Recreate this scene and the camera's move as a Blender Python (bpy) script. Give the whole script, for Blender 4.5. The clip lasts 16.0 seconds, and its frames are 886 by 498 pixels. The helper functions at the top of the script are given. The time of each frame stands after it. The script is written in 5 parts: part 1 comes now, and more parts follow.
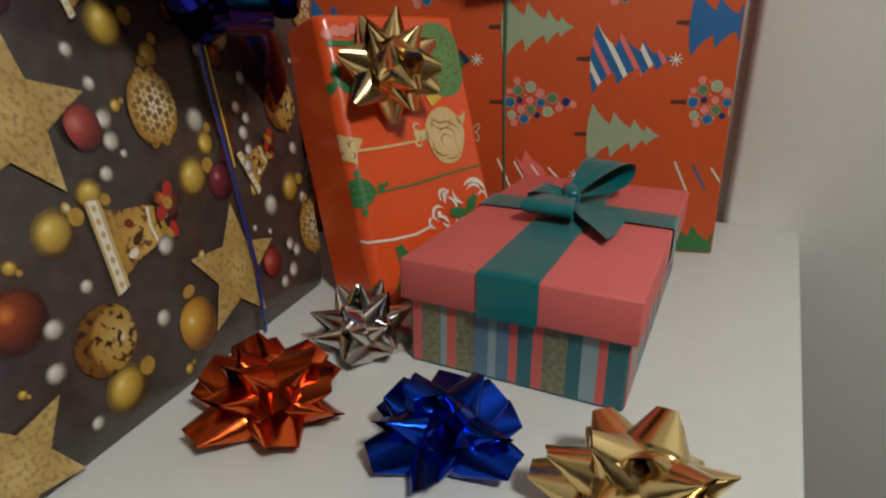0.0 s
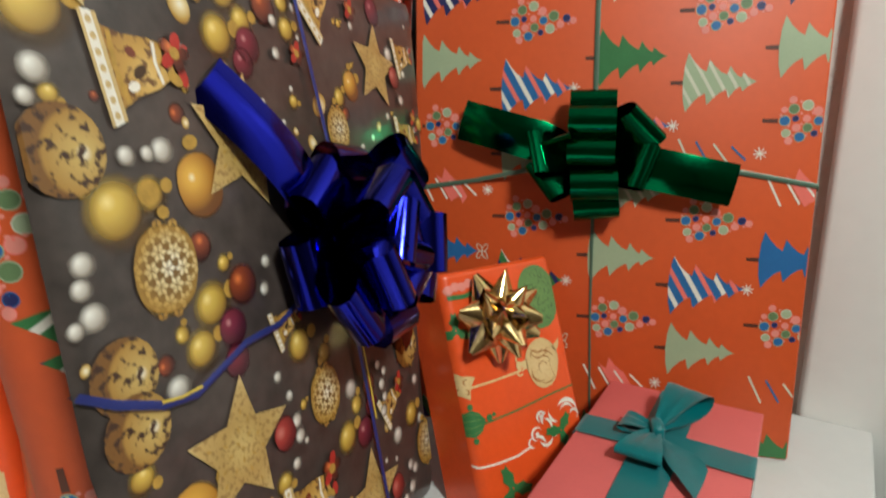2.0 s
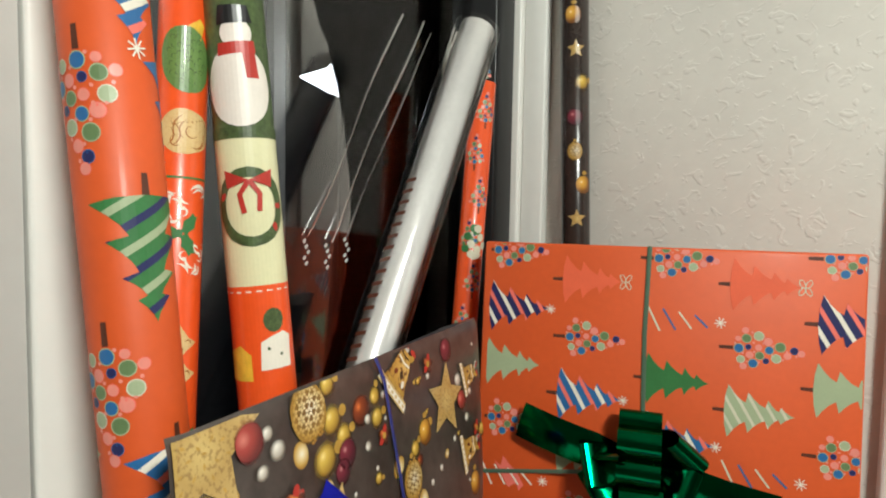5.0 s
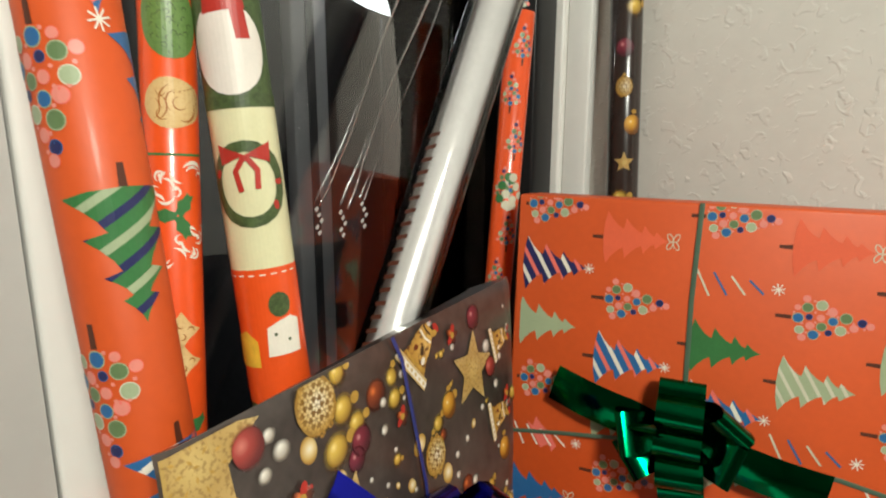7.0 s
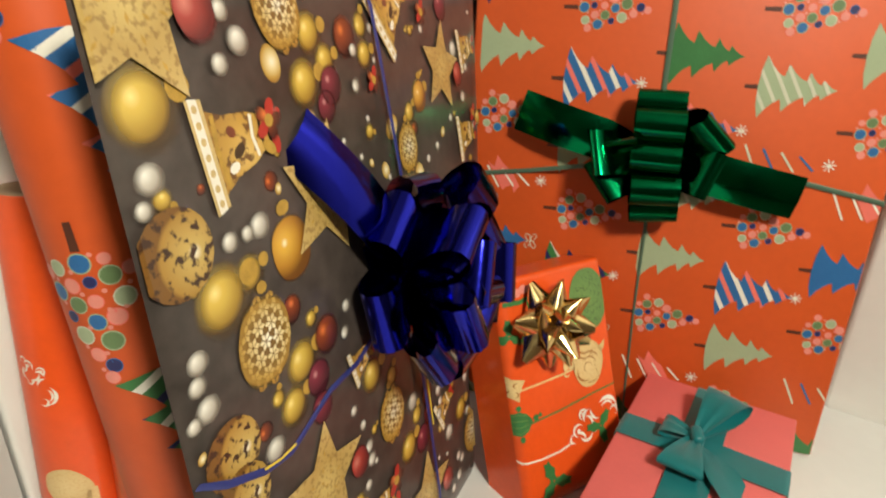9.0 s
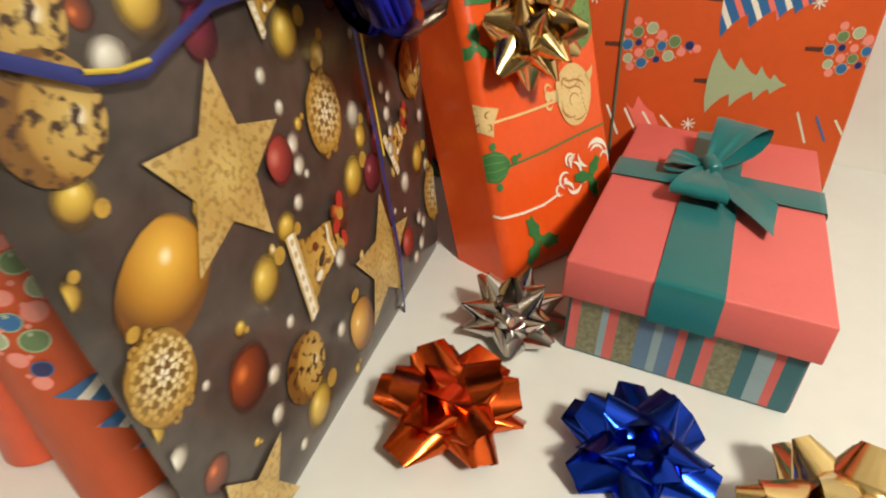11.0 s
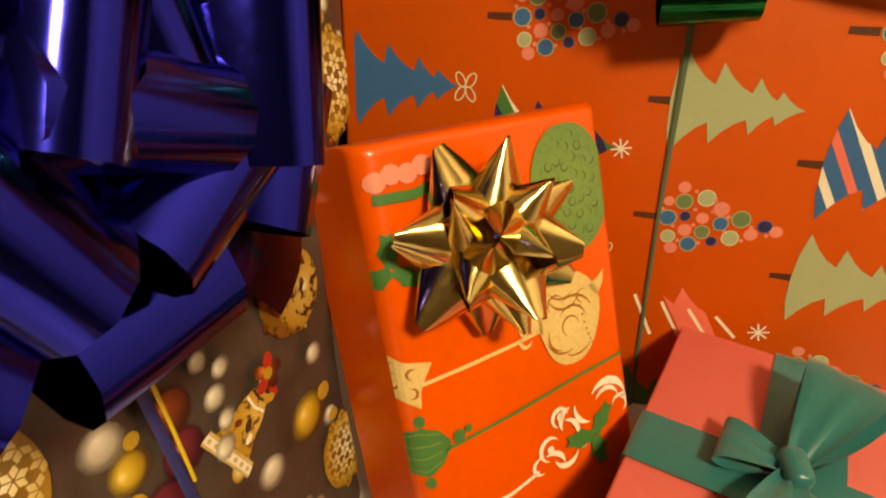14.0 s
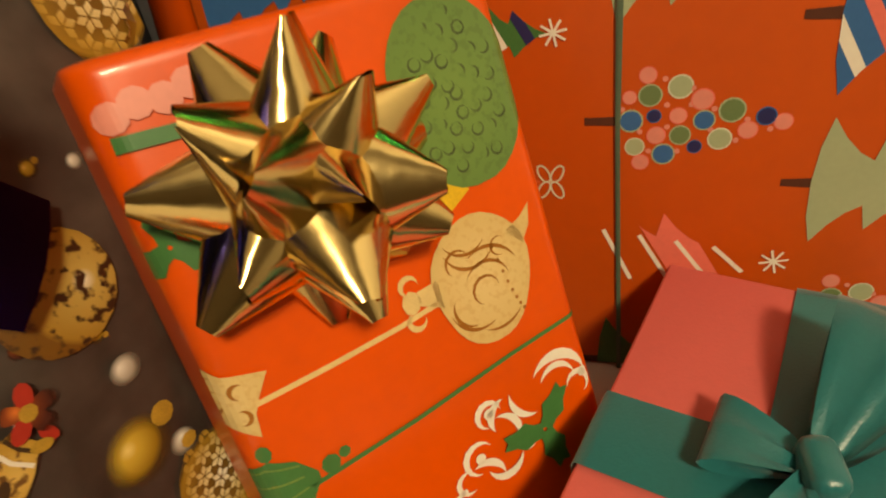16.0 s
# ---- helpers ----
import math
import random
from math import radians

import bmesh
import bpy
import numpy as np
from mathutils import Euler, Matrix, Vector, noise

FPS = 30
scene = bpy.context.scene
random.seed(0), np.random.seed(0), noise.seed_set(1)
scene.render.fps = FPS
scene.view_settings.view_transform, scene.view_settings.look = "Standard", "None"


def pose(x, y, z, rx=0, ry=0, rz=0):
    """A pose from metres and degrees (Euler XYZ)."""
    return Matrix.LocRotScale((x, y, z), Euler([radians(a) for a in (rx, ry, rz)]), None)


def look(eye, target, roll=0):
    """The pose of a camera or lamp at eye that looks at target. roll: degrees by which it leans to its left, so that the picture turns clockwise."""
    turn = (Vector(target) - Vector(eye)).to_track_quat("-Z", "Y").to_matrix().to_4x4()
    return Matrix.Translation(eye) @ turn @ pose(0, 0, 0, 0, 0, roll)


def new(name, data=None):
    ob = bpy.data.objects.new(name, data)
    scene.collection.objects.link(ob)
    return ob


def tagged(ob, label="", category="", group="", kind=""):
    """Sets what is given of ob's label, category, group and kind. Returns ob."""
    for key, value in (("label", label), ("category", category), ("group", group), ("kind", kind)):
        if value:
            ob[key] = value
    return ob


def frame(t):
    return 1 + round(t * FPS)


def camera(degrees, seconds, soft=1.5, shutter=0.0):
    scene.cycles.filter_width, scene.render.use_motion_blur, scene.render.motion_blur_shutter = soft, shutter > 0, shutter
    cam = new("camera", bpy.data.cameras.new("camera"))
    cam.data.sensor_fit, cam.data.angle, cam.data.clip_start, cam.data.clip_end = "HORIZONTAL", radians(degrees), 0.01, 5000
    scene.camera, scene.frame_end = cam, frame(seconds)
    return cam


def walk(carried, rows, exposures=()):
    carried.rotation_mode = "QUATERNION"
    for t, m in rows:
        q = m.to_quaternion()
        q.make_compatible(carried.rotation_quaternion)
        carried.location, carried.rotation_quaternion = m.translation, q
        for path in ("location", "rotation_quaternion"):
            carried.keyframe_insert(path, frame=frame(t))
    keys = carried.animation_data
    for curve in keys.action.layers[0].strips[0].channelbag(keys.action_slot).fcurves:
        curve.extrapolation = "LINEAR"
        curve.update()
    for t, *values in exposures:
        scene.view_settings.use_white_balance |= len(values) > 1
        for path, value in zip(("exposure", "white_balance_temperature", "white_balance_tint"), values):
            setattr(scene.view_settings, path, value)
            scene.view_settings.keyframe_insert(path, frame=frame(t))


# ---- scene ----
cam = camera(72.7, 16.0, soft=2.0, shutter=0.4)
METRES, EYE, TILT, LEAN, TURN = 1.25, 0.2, -20.4, 0.0, 28.69
ROWS = [
    (0.0, 0.0, 0.0, 0.0, 0.0, 0.0, -0.0),
    (0.5, -0.0079, -0.0211, 0.0195, 1.08, 1.44, -0.17),
    (1.0, -0.0138, -0.0382, 0.0459, 2.62, 3.11, -0.1),
    (1.5, -0.0227, -0.052, 0.0706, 3.4, 4.34, -0.92),
    (2.0, -0.0327, -0.0713, 0.105, 5.03, 6.48, -1.17),
    (2.5, -0.0365, -0.0891, 0.1314, 5.83, 8.16, -1.75),
    (3.0, -0.039, -0.1106, 0.159, 6.41, 10.59, -1.91),
    (3.5, -0.0409, -0.1304, 0.1824, 7.2, 12.81, -2.55),
    (4.0, -0.0391, -0.1487, 0.2099, 7.81, 15.1, -3.25),
    (4.5, -0.0337, -0.1621, 0.2339, 8.69, 16.74, -4.2),
    (7.0, -0.0241, -0.1391, 0.2994, 14.63, 7.82, -5.52),
    (7.5, -0.005, -0.1079, 0.2788, 14.7, 3.84, -5.73),
    (8.0, -0.0128, -0.0879, 0.2408, 13.47, 1.33, -5.76),
    (8.5, -0.046, -0.0817, 0.1958, 11.57, -1.62, -6.28),
    (9.0, -0.0717, -0.077, 0.1746, 5.47, -2.7, -3.62),
    (9.5, -0.0889, -0.0672, 0.1446, 1.38, -4.0, -0.62),
    (10.0, -0.1054, -0.045, 0.1006, -1.83, -7.43, -1.1),
    (12.5, -0.0228, 0.1254, 0.0868, 0.76, -16.5, -0.37),
    (13.0, -0.0226, 0.1437, 0.1028, 1.35, -14.52, -1.15),
    (13.5, -0.0261, 0.1544, 0.1214, 3.86, -11.34, -2.15),
    (14.0, -0.029, 0.1625, 0.1355, 5.21, -9.73, -2.51),
    (14.5, -0.0224, 0.1816, 0.1388, 5.77, -10.94, -0.87),
    (15.0, -0.0014, 0.2001, 0.1379, 7.25, -12.28, 2.33),
    (15.5, 0.014, 0.2142, 0.1318, 8.95, -13.39, 5.12),
    (16.0, 0.0153, 0.2329, 0.1228, 7.53, -14.66, 5.01),
]
EXPOSURES = [
    (0.0, -0.66, 5800, 5), (1.0, -0.28, 5700, 4), (2.5, 0.02, 5650, 3), (4.5, 0.14, 5800, 3), (7.0, 0.12, 6100, 4), (8.5, 0.20, 6400, 4),
    (9.5, 0.36, 6500, 4), (10.2, 0.42, 6500, 4), (12.5, 0.18, 8200, 9), (13.2, 0.24, 11800, 9), (14.0, 0.34, 12800, 9), (14.6, 0.28, 12200, 9), (15.1, 0.16, 9400, 8), (16.0, 0.0, 10000, 8),
]
walk(cam, [(t, pose(0, 0, EYE, TILT, LEAN, TURN) @ pose(METRES * x, METRES * y, METRES * z, 90 + pitch, roll, yaw)) for t, x, y, z, yaw, pitch, roll in ROWS], EXPOSURES)

# ---- world and light ----
world = bpy.data.worlds.new("night")
scene.world = world
world.use_nodes = True
world.node_tree.nodes["Background"].inputs["Color"].default_value = (0.012, 0.013, 0.016, 1)
world.node_tree.nodes["Background"].inputs["Strength"].default_value = 1.0


def area_lamp(name, m, size, watts, colour):
    data = bpy.data.lights.new(name, "AREA")
    data.shape, data.size, data.energy, data.color = "DISK", size, watts, colour
    ob = new(name, data)
    ob.matrix_world = m
    return ob


area_lamp("ceiling_bulb", look((0.72, -0.26, 1.24), (-0.2, 0.35, 0.1)), 0.26, 23.0, (1.0, 0.94, 0.80))

# ---- materials ----
def tree_of(m):
    m.use_nodes = True
    nt = m.node_tree
    return nt, nt.nodes, nt.links, nt.nodes["Principled BSDF"]


def mat(name, colour, rough=0.5, metal=0.0, vary=0.12, scale=40.0, bump=0.0, bump_scale=300.0, coat=0.0, sheen=0.0, fine=0.0):
    """A painted, papered or metal surface: base colour, mottled at two scales, with fine relief."""
    m = bpy.data.materials.new(name)
    nt, nodes, links, bsdf = tree_of(m)
    bsdf.inputs["Roughness"].default_value, bsdf.inputs["Metallic"].default_value = rough, metal
    bsdf.inputs["Coat Weight"].default_value, bsdf.inputs["Sheen Weight"].default_value = coat, sheen
    bsdf.inputs["Coat Roughness"].default_value = 0.12
    where = nodes.new("ShaderNodeTexCoord")
    large, small = nodes.new("ShaderNodeTexNoise"), nodes.new("ShaderNodeTexNoise")
    large.inputs["Scale"].default_value, large.inputs["Detail"].default_value = scale, 4
    small.inputs["Scale"].default_value, small.inputs["Detail"].default_value = scale * 9, 3
    blend = nodes.new("ShaderNodeMix")
    blend.data_type = "FLOAT"
    blend.inputs[0].default_value = 0.4
    shade = nodes.new("ShaderNodeMapRange")
    shade.inputs["From Min"].default_value, shade.inputs["From Max"].default_value = 0.3, 0.7
    shade.inputs["To Min"].default_value, shade.inputs["To Max"].default_value = 1 - vary, 1 + vary
    tint = nodes.new("ShaderNodeMix")
    tint.data_type, tint.blend_type = "RGBA", "MULTIPLY"
    tint.inputs[0].default_value = 1
    tint.inputs[6].default_value = (*colour, 1)
    for noise_node in (large, small):
        links.new(where.outputs["Object"], noise_node.inputs["Vector"])
    links.new(large.outputs["Fac"], blend.inputs[2])
    links.new(small.outputs["Fac"], blend.inputs[3])
    links.new(blend.outputs[0], shade.inputs["Value"])
    links.new(shade.outputs[0], tint.inputs[7])
    links.new(tint.outputs[2], bsdf.inputs["Base Color"])
    if fine:
        gloss = nodes.new("ShaderNodeMapRange")
        gloss.inputs["To Min"].default_value, gloss.inputs["To Max"].default_value = rough - fine, rough + fine
        links.new(small.outputs["Fac"], gloss.inputs["Value"])
        links.new(gloss.outputs[0], bsdf.inputs["Roughness"])
    if bump:
        relief, push = nodes.new("ShaderNodeTexNoise"), nodes.new("ShaderNodeBump")
        relief.inputs["Scale"].default_value, relief.inputs["Detail"].default_value = bump_scale, 5
        push.inputs["Strength"].default_value, push.inputs["Distance"].default_value = bump, 0.002
        links.new(where.outputs["Object"], relief.inputs["Vector"])
        links.new(relief.outputs["Fac"], push.inputs["Height"])
        links.new(push.outputs["Normal"], bsdf.inputs["Normal"])
    return m


def printed(name, stops, highlight=(-0.25, 0.3), rough=0.32, speck=0.0, speck_scale=9.0, speck_colour=(0.05, 0.03, 0.02), cells=0.0, cell_colour=(0.8, 0.76, 0.66), fade=0.0):
    """Photographic print on paper: a radial tint round a spot of the motif, with specks or an openwork of cells."""
    m = bpy.data.materials.new(name)
    nt, nodes, links, bsdf = tree_of(m)
    bsdf.inputs["Roughness"].default_value = rough
    bsdf.inputs["Coat Weight"].default_value = 0.3
    uv = nodes.new("ShaderNodeUVMap")
    uv.uv_map = "motif"
    far = nodes.new("ShaderNodeVectorMath")
    far.operation = "DISTANCE"
    far.inputs[1].default_value = (*highlight, 0)
    ramp = nodes.new("ShaderNodeValToRGB")
    ramp.color_ramp.elements[0].position, ramp.color_ramp.elements[0].color = stops[0][0], (*stops[0][1], 1)
    ramp.color_ramp.elements[1].position, ramp.color_ramp.elements[1].color = stops[-1][0], (*stops[-1][1], 1)
    for at, colour in stops[1:-1]:
        ramp.color_ramp.elements.new(at).color = (*colour, 1)
    links.new(uv.outputs["UV"], far.inputs[0])
    links.new(far.outputs["Value"], ramp.inputs["Fac"])
    out = ramp.outputs["Color"]
    if speck:
        spots, cut, over = nodes.new("ShaderNodeTexNoise"), nodes.new("ShaderNodeMapRange"), nodes.new("ShaderNodeMix")
        spots.inputs["Scale"].default_value, spots.inputs["Detail"].default_value = speck_scale, 3
        cut.inputs["From Min"].default_value, cut.inputs["From Max"].default_value = 0.52, 0.6
        cut.inputs["To Max"].default_value = speck
        over.data_type = "RGBA"
        over.inputs[7].default_value = (*speck_colour, 1)
        links.new(uv.outputs["UV"], spots.inputs["Vector"])
        links.new(spots.outputs["Fac"], cut.inputs["Value"])
        links.new(cut.outputs[0], over.inputs[0])
        links.new(out, over.inputs[6])
        out = over.outputs[2]
    if cells:
        # openwork of small triangles between three sets of crossing lines
        total = None
        for turn in (0.3, 0.3 + 2 * math.pi / 3, 0.3 + 4 * math.pi / 3):
            along, wave = nodes.new("ShaderNodeVectorMath"), nodes.new("ShaderNodeMath")
            along.operation, wave.operation = "DOT_PRODUCT", "COSINE"
            along.inputs[1].default_value = (cells * math.cos(turn), cells * math.sin(turn), 0)
            links.new(uv.outputs["UV"], along.inputs[0])
            links.new(along.outputs["Value"], wave.inputs[0])
            if total:
                add = nodes.new("ShaderNodeMath")
                links.new(total, add.inputs[0])
                links.new(wave.outputs[0], add.inputs[1])
                total = add.outputs[0]
            else:
                total = wave.outputs[0]
        cut, over = nodes.new("ShaderNodeMapRange"), nodes.new("ShaderNodeMix")
        cut.inputs["From Min"].default_value, cut.inputs["From Max"].default_value = -0.65, -1.0
        cut.inputs["To Max"].default_value = 0.92
        over.data_type = "RGBA"
        over.inputs[7].default_value = (*cell_colour, 1)
        links.new(total, cut.inputs["Value"])
        links.new(cut.outputs[0], over.inputs[0])
        links.new(out, over.inputs[6])
        out = over.outputs[2]
    if fade:
        radius, soft = nodes.new("ShaderNodeVectorMath"), nodes.new("ShaderNodeMapRange")
        radius.operation = "LENGTH"
        soft.inputs["From Min"].default_value, soft.inputs["From Max"].default_value = 1.0, 1.0 - fade
        links.new(uv.outputs["UV"], radius.inputs[0])
        links.new(radius.outputs["Value"], soft.inputs["Value"])
        links.new(soft.outputs[0], bsdf.inputs["Alpha"])
    links.new(out, bsdf.inputs["Base Color"])
    return m


def textured_plaster():
    m = mat("textured_plaster", (0.66, 0.63, 0.58), 0.75, vary=0.05, scale=6)
    nt, nodes, links, bsdf = tree_of(m)
    where, rough_a, rough_b = nodes.new("ShaderNodeTexCoord"), nodes.new("ShaderNodeTexNoise"), nodes.new("ShaderNodeTexNoise")
    rough_a.inputs["Scale"].default_value, rough_a.inputs["Detail"].default_value, rough_a.inputs["Distortion"].default_value = 62, 2, 1.0
    rough_b.inputs["Scale"].default_value, rough_b.inputs["Detail"].default_value = 190, 4
    ridge = nodes.new("ShaderNodeMapRange")
    ridge.inputs["From Min"].default_value, ridge.inputs["From Max"].default_value = 0.58, 0.64
    add, push = nodes.new("ShaderNodeMath"), nodes.new("ShaderNodeBump")
    add.operation = "MULTIPLY_ADD"
    add.inputs[1].default_value = 0.16
    push.inputs["Strength"].default_value, push.inputs["Distance"].default_value = 0.36, 0.0022
    for n in (rough_a, rough_b):
        links.new(where.outputs["Object"], n.inputs["Vector"])
    links.new(rough_a.outputs["Fac"], ridge.inputs["Value"])
    links.new(rough_b.outputs["Fac"], add.inputs[0])
    links.new(ridge.outputs[0], add.inputs[2])
    links.new(add.outputs[0], push.inputs["Height"])
    links.new(push.outputs["Normal"], bsdf.inputs["Normal"])
    return m


def clear_film(name="clear_film", rough=0.08, ior=1.6, ripple=0.0):
    m = bpy.data.materials.new(name)
    nt, nodes, links, bsdf = tree_of(m)
    clear, gloss, blend, facing = nodes.new("ShaderNodeBsdfTransparent"), nodes.new("ShaderNodeBsdfGlossy"), nodes.new("ShaderNodeMixShader"), nodes.new("ShaderNodeFresnel")
    gloss.inputs["Roughness"].default_value = rough
    facing.inputs["IOR"].default_value = ior
    if ripple:
        wave, push = nodes.new("ShaderNodeTexNoise"), nodes.new("ShaderNodeBump")
        wave.inputs["Scale"].default_value = 30
        push.inputs["Strength"].default_value, push.inputs["Distance"].default_value = ripple, 0.001
        links.new(wave.outputs["Fac"], push.inputs["Height"])
        links.new(push.outputs["Normal"], gloss.inputs["Normal"])
    links.new(facing.outputs[0], blend.inputs[0])
    links.new(clear.outputs[0], blend.inputs[1])
    links.new(gloss.outputs[0], blend.inputs[2])
    links.new(blend.outputs[0], nodes["Material Output"].inputs["Surface"])
    return m


def glowing(name, colour, strength):
    m = bpy.data.materials.new(name)
    nt, nodes, links, bsdf = tree_of(m)
    bsdf.inputs["Emission Color"].default_value, bsdf.inputs["Emission Strength"].default_value = (*colour, 1), strength
    return m


PLASTER = textured_plaster()
WHITE = mat("white_paint", (0.84, 0.83, 0.79), 0.35, vary=0.03, scale=5, bump=0.05, bump_scale=60)
TABLE = mat("white_laminate", (0.70, 0.69, 0.665), 0.38, vary=0.035, scale=7, bump=0.03, bump_scale=400)
# white wall paint toned down: the weaker light at the left is in its colour
SHADED_WALL = mat("shaded_wall_paint", (0.50, 0.485, 0.46), 0.6, vary=0.05, scale=5, bump=0.08, bump_scale=80)
# ceiling and wall tones are darkened to lower the fill light
CEILING = mat("ceiling_paint", (0.55, 0.52, 0.47), 0.9, vary=0.04, scale=4)
DIM_WALL = mat("dim_wall_paint", (0.34, 0.29, 0.24), 0.8, vary=0.05, scale=5)
FLOOR = mat("brown_carpet", (0.16, 0.12, 0.09), 0.95, vary=0.2, scale=30, bump=0.4, bump_scale=500)
BLACK = mat("black_rubber", (0.012, 0.012, 0.013), 0.3, vary=0.1)
NIGHT = mat("night_backdrop", (0.05, 0.05, 0.055), 0.9, vary=0.3, scale=3)
RED = mat("red_paper", (0.61, 0.084, 0.011), 0.54, vary=0.07, scale=14, bump=0.40, bump_scale=13, coat=0.05)
RED_GLOSS = mat("glossy_red_paper", (0.76, 0.085, 0.011), 0.34, vary=0.08, scale=18, bump=0.22, bump_scale=26, coat=0.3)
TAUPE = mat("taupe_paper", (0.058, 0.044, 0.038), 0.32, vary=0.6, scale=10, bump=0.12, bump_scale=25, coat=0.3)
SAGE = mat("sage_print", (0.36, 0.42, 0.26), 0.4, vary=0.06)
GREEN = mat("green_print", (0.045, 0.17, 0.05), 0.4, vary=0.12)
BLUE = mat("blue_print", (0.03, 0.13, 0.33), 0.4, vary=0.08)
NAVY = mat("navy_print", (0.02, 0.022, 0.10), 0.4, vary=0.08)
PINK = mat("pink_print", (0.80, 0.17, 0.13), 0.4, vary=0.08)
PALE = mat("pale_print", (0.62, 0.60, 0.46), 0.4, vary=0.08)
WHITE_PRINT = mat("white_print", (0.80, 0.74, 0.64), 0.4, vary=0.06)
SNOW = mat("snow_white_print", (0.74, 0.68, 0.62), 0.4, vary=0.05)
BROWN = mat("brown_print", (0.09, 0.025, 0.012), 0.45, vary=0.1)
CREAM = mat("cream_print", (0.72, 0.52, 0.24), 0.4, vary=0.12, scale=200)
IVORY = mat("ivory_paper", (0.70, 0.67, 0.42), 0.3, vary=0.05, coat=0.4)
WREATH = mat("wreath_print", (0.06, 0.09, 0.03), 0.4, vary=0.6, scale=250)
ROSE = mat("rose_print", (0.74, 0.25, 0.20), 0.4, vary=0.08)
GOLD_CAP = mat("gold_cap_print", (0.44, 0.26, 0.045), 0.4, vary=0.3, scale=150)
GOLD_EDGE = mat("pale_gold_print", (0.56, 0.40, 0.17), 0.4, vary=0.2, scale=150)
BROWN_PAPER = mat("dark_brown_paper", (0.03, 0.02, 0.017), 0.25, vary=0.3, coat=0.3)
YELLOW = mat("yellow_print", (0.75, 0.45, 0.04), 0.4, vary=0.2, scale=120)
SCARF = mat("crimson_print", (0.42, 0.03, 0.02), 0.4, vary=0.15)
BALL = printed("gold_ball_print", [(0.0, (0.92, 0.74, 0.28)), (0.25, (0.68, 0.46, 0.08)), (0.8, (0.34, 0.20, 0.025)), (1.3, (0.11, 0.06, 0.02))], fade=0.5)
BAUBLE = printed("gold_bauble_print", [(0.0, (0.95, 0.85, 0.55)), (0.16, (0.75, 0.42, 0.06)), (0.7, (0.42, 0.19, 0.02)), (1.3, (0.16, 0.06, 0.01))], fade=0.1)
MAROON = printed("maroon_ball_print", [(0.0, (0.62, 0.28, 0.28)), (0.22, (0.20, 0.025, 0.045)), (1.2, (0.05, 0.008, 0.015))], fade=0.25)
RUST = printed("rust_ball_print", [(0.0, (0.75, 0.2, 0.05)), (0.3, (0.25, 0.05, 0.015)), (1.2, (0.06, 0.015, 0.01))], fade=0.3)
FILIGREE = printed("gold_openwork_print", [(0.0, (0.16, 0.085, 0.022)), (0.55, (0.22, 0.115, 0.022)), (0.85, (0.34, 0.19, 0.03)), (1.3, (0.20, 0.10, 0.02))], (0.0, 0.0), fade=0.15)
PETAL = printed("gold_petal_print", [(0.0, (0.86, 0.80, 0.66)), (0.35, (0.74, 0.60, 0.32)), (0.8, (0.50, 0.31, 0.07)), (1.3, (0.34, 0.18, 0.03))], (0.12, 0.05))
DARK_GAP = mat("dark_brown_print", (0.055, 0.028, 0.012), 0.4, vary=0.2, scale=150)
SPOTTED = printed("spotted_gold_print", [(0.0, (0.86, 0.80, 0.66)), (0.2, (0.54, 0.37, 0.11)), (0.9, (0.38, 0.21, 0.04)), (1.3, (0.18, 0.08, 0.015))], (0.45, -0.1), speck=1.0, speck_scale=3.6, speck_colour=(0.045, 0.017, 0.008))
STAR = printed("gold_star_print", [(0.0, (0.62, 0.45, 0.16)), (0.4, (0.46, 0.30, 0.09)), (0.8, (0.54, 0.37, 0.13)), (1.2, (0.62, 0.46, 0.2))], (0.0, 0.0), speck=0.6, speck_scale=13.0, speck_colour=(0.22, 0.115, 0.025))
BELL = printed("gold_bell_print", [(0.0, (0.70, 0.46, 0.14)), (0.5, (0.52, 0.30, 0.06)), (1.2, (0.34, 0.17, 0.03))], (0.2, 0.0), speck=0.9, speck_scale=5.0, speck_colour=(0.11, 0.04, 0.012))
BEAD = printed("white_bead_print", [(0.0, (0.88, 0.85, 0.78)), (0.5, (0.58, 0.53, 0.46)), (1.2, (0.30, 0.25, 0.20))], fade=0.55)
BERRY = printed("red_berry_print", [(0.0, (0.62, 0.20, 0.16)), (0.4, (0.36, 0.045, 0.035)), (1.2, (0.12, 0.012, 0.012))], fade=0.25)
LACE = printed("cream_lace_print", [(0.0, (0.74, 0.54, 0.26)), (1.2, (0.66, 0.46, 0.2))], (0, 0), speck=0.2, speck_scale=7.0, speck_colour=(0.5, 0.2, 0.05))
LEAFY = printed("green_leafy_print", [(0.0, (0.16, 0.27, 0.07)), (1.2, (0.12, 0.22, 0.06))], (0, 0), speck=0.25, speck_scale=10.0, speck_colour=(0.06, 0.10, 0.03))
GOLD = mat("gold_foil", (0.80, 0.58, 0.26), 0.17, 1.0, vary=0.06, bump=0.05, bump_scale=60, fine=0.05)
SILVER = mat("silver_foil", (0.62, 0.58, 0.55), 0.16, 1.0, vary=0.06, bump=0.05, bump_scale=60, fine=0.05)
COPPER = mat("red_foil", (0.62, 0.10, 0.02), 0.2, 1.0, vary=0.08, bump=0.05, bump_scale=60, fine=0.05)
BLUE_FOIL = mat("blue_foil", (0.012, 0.05, 0.48), 0.2, 1.0, vary=0.08, bump=0.05, bump_scale=60, fine=0.05)
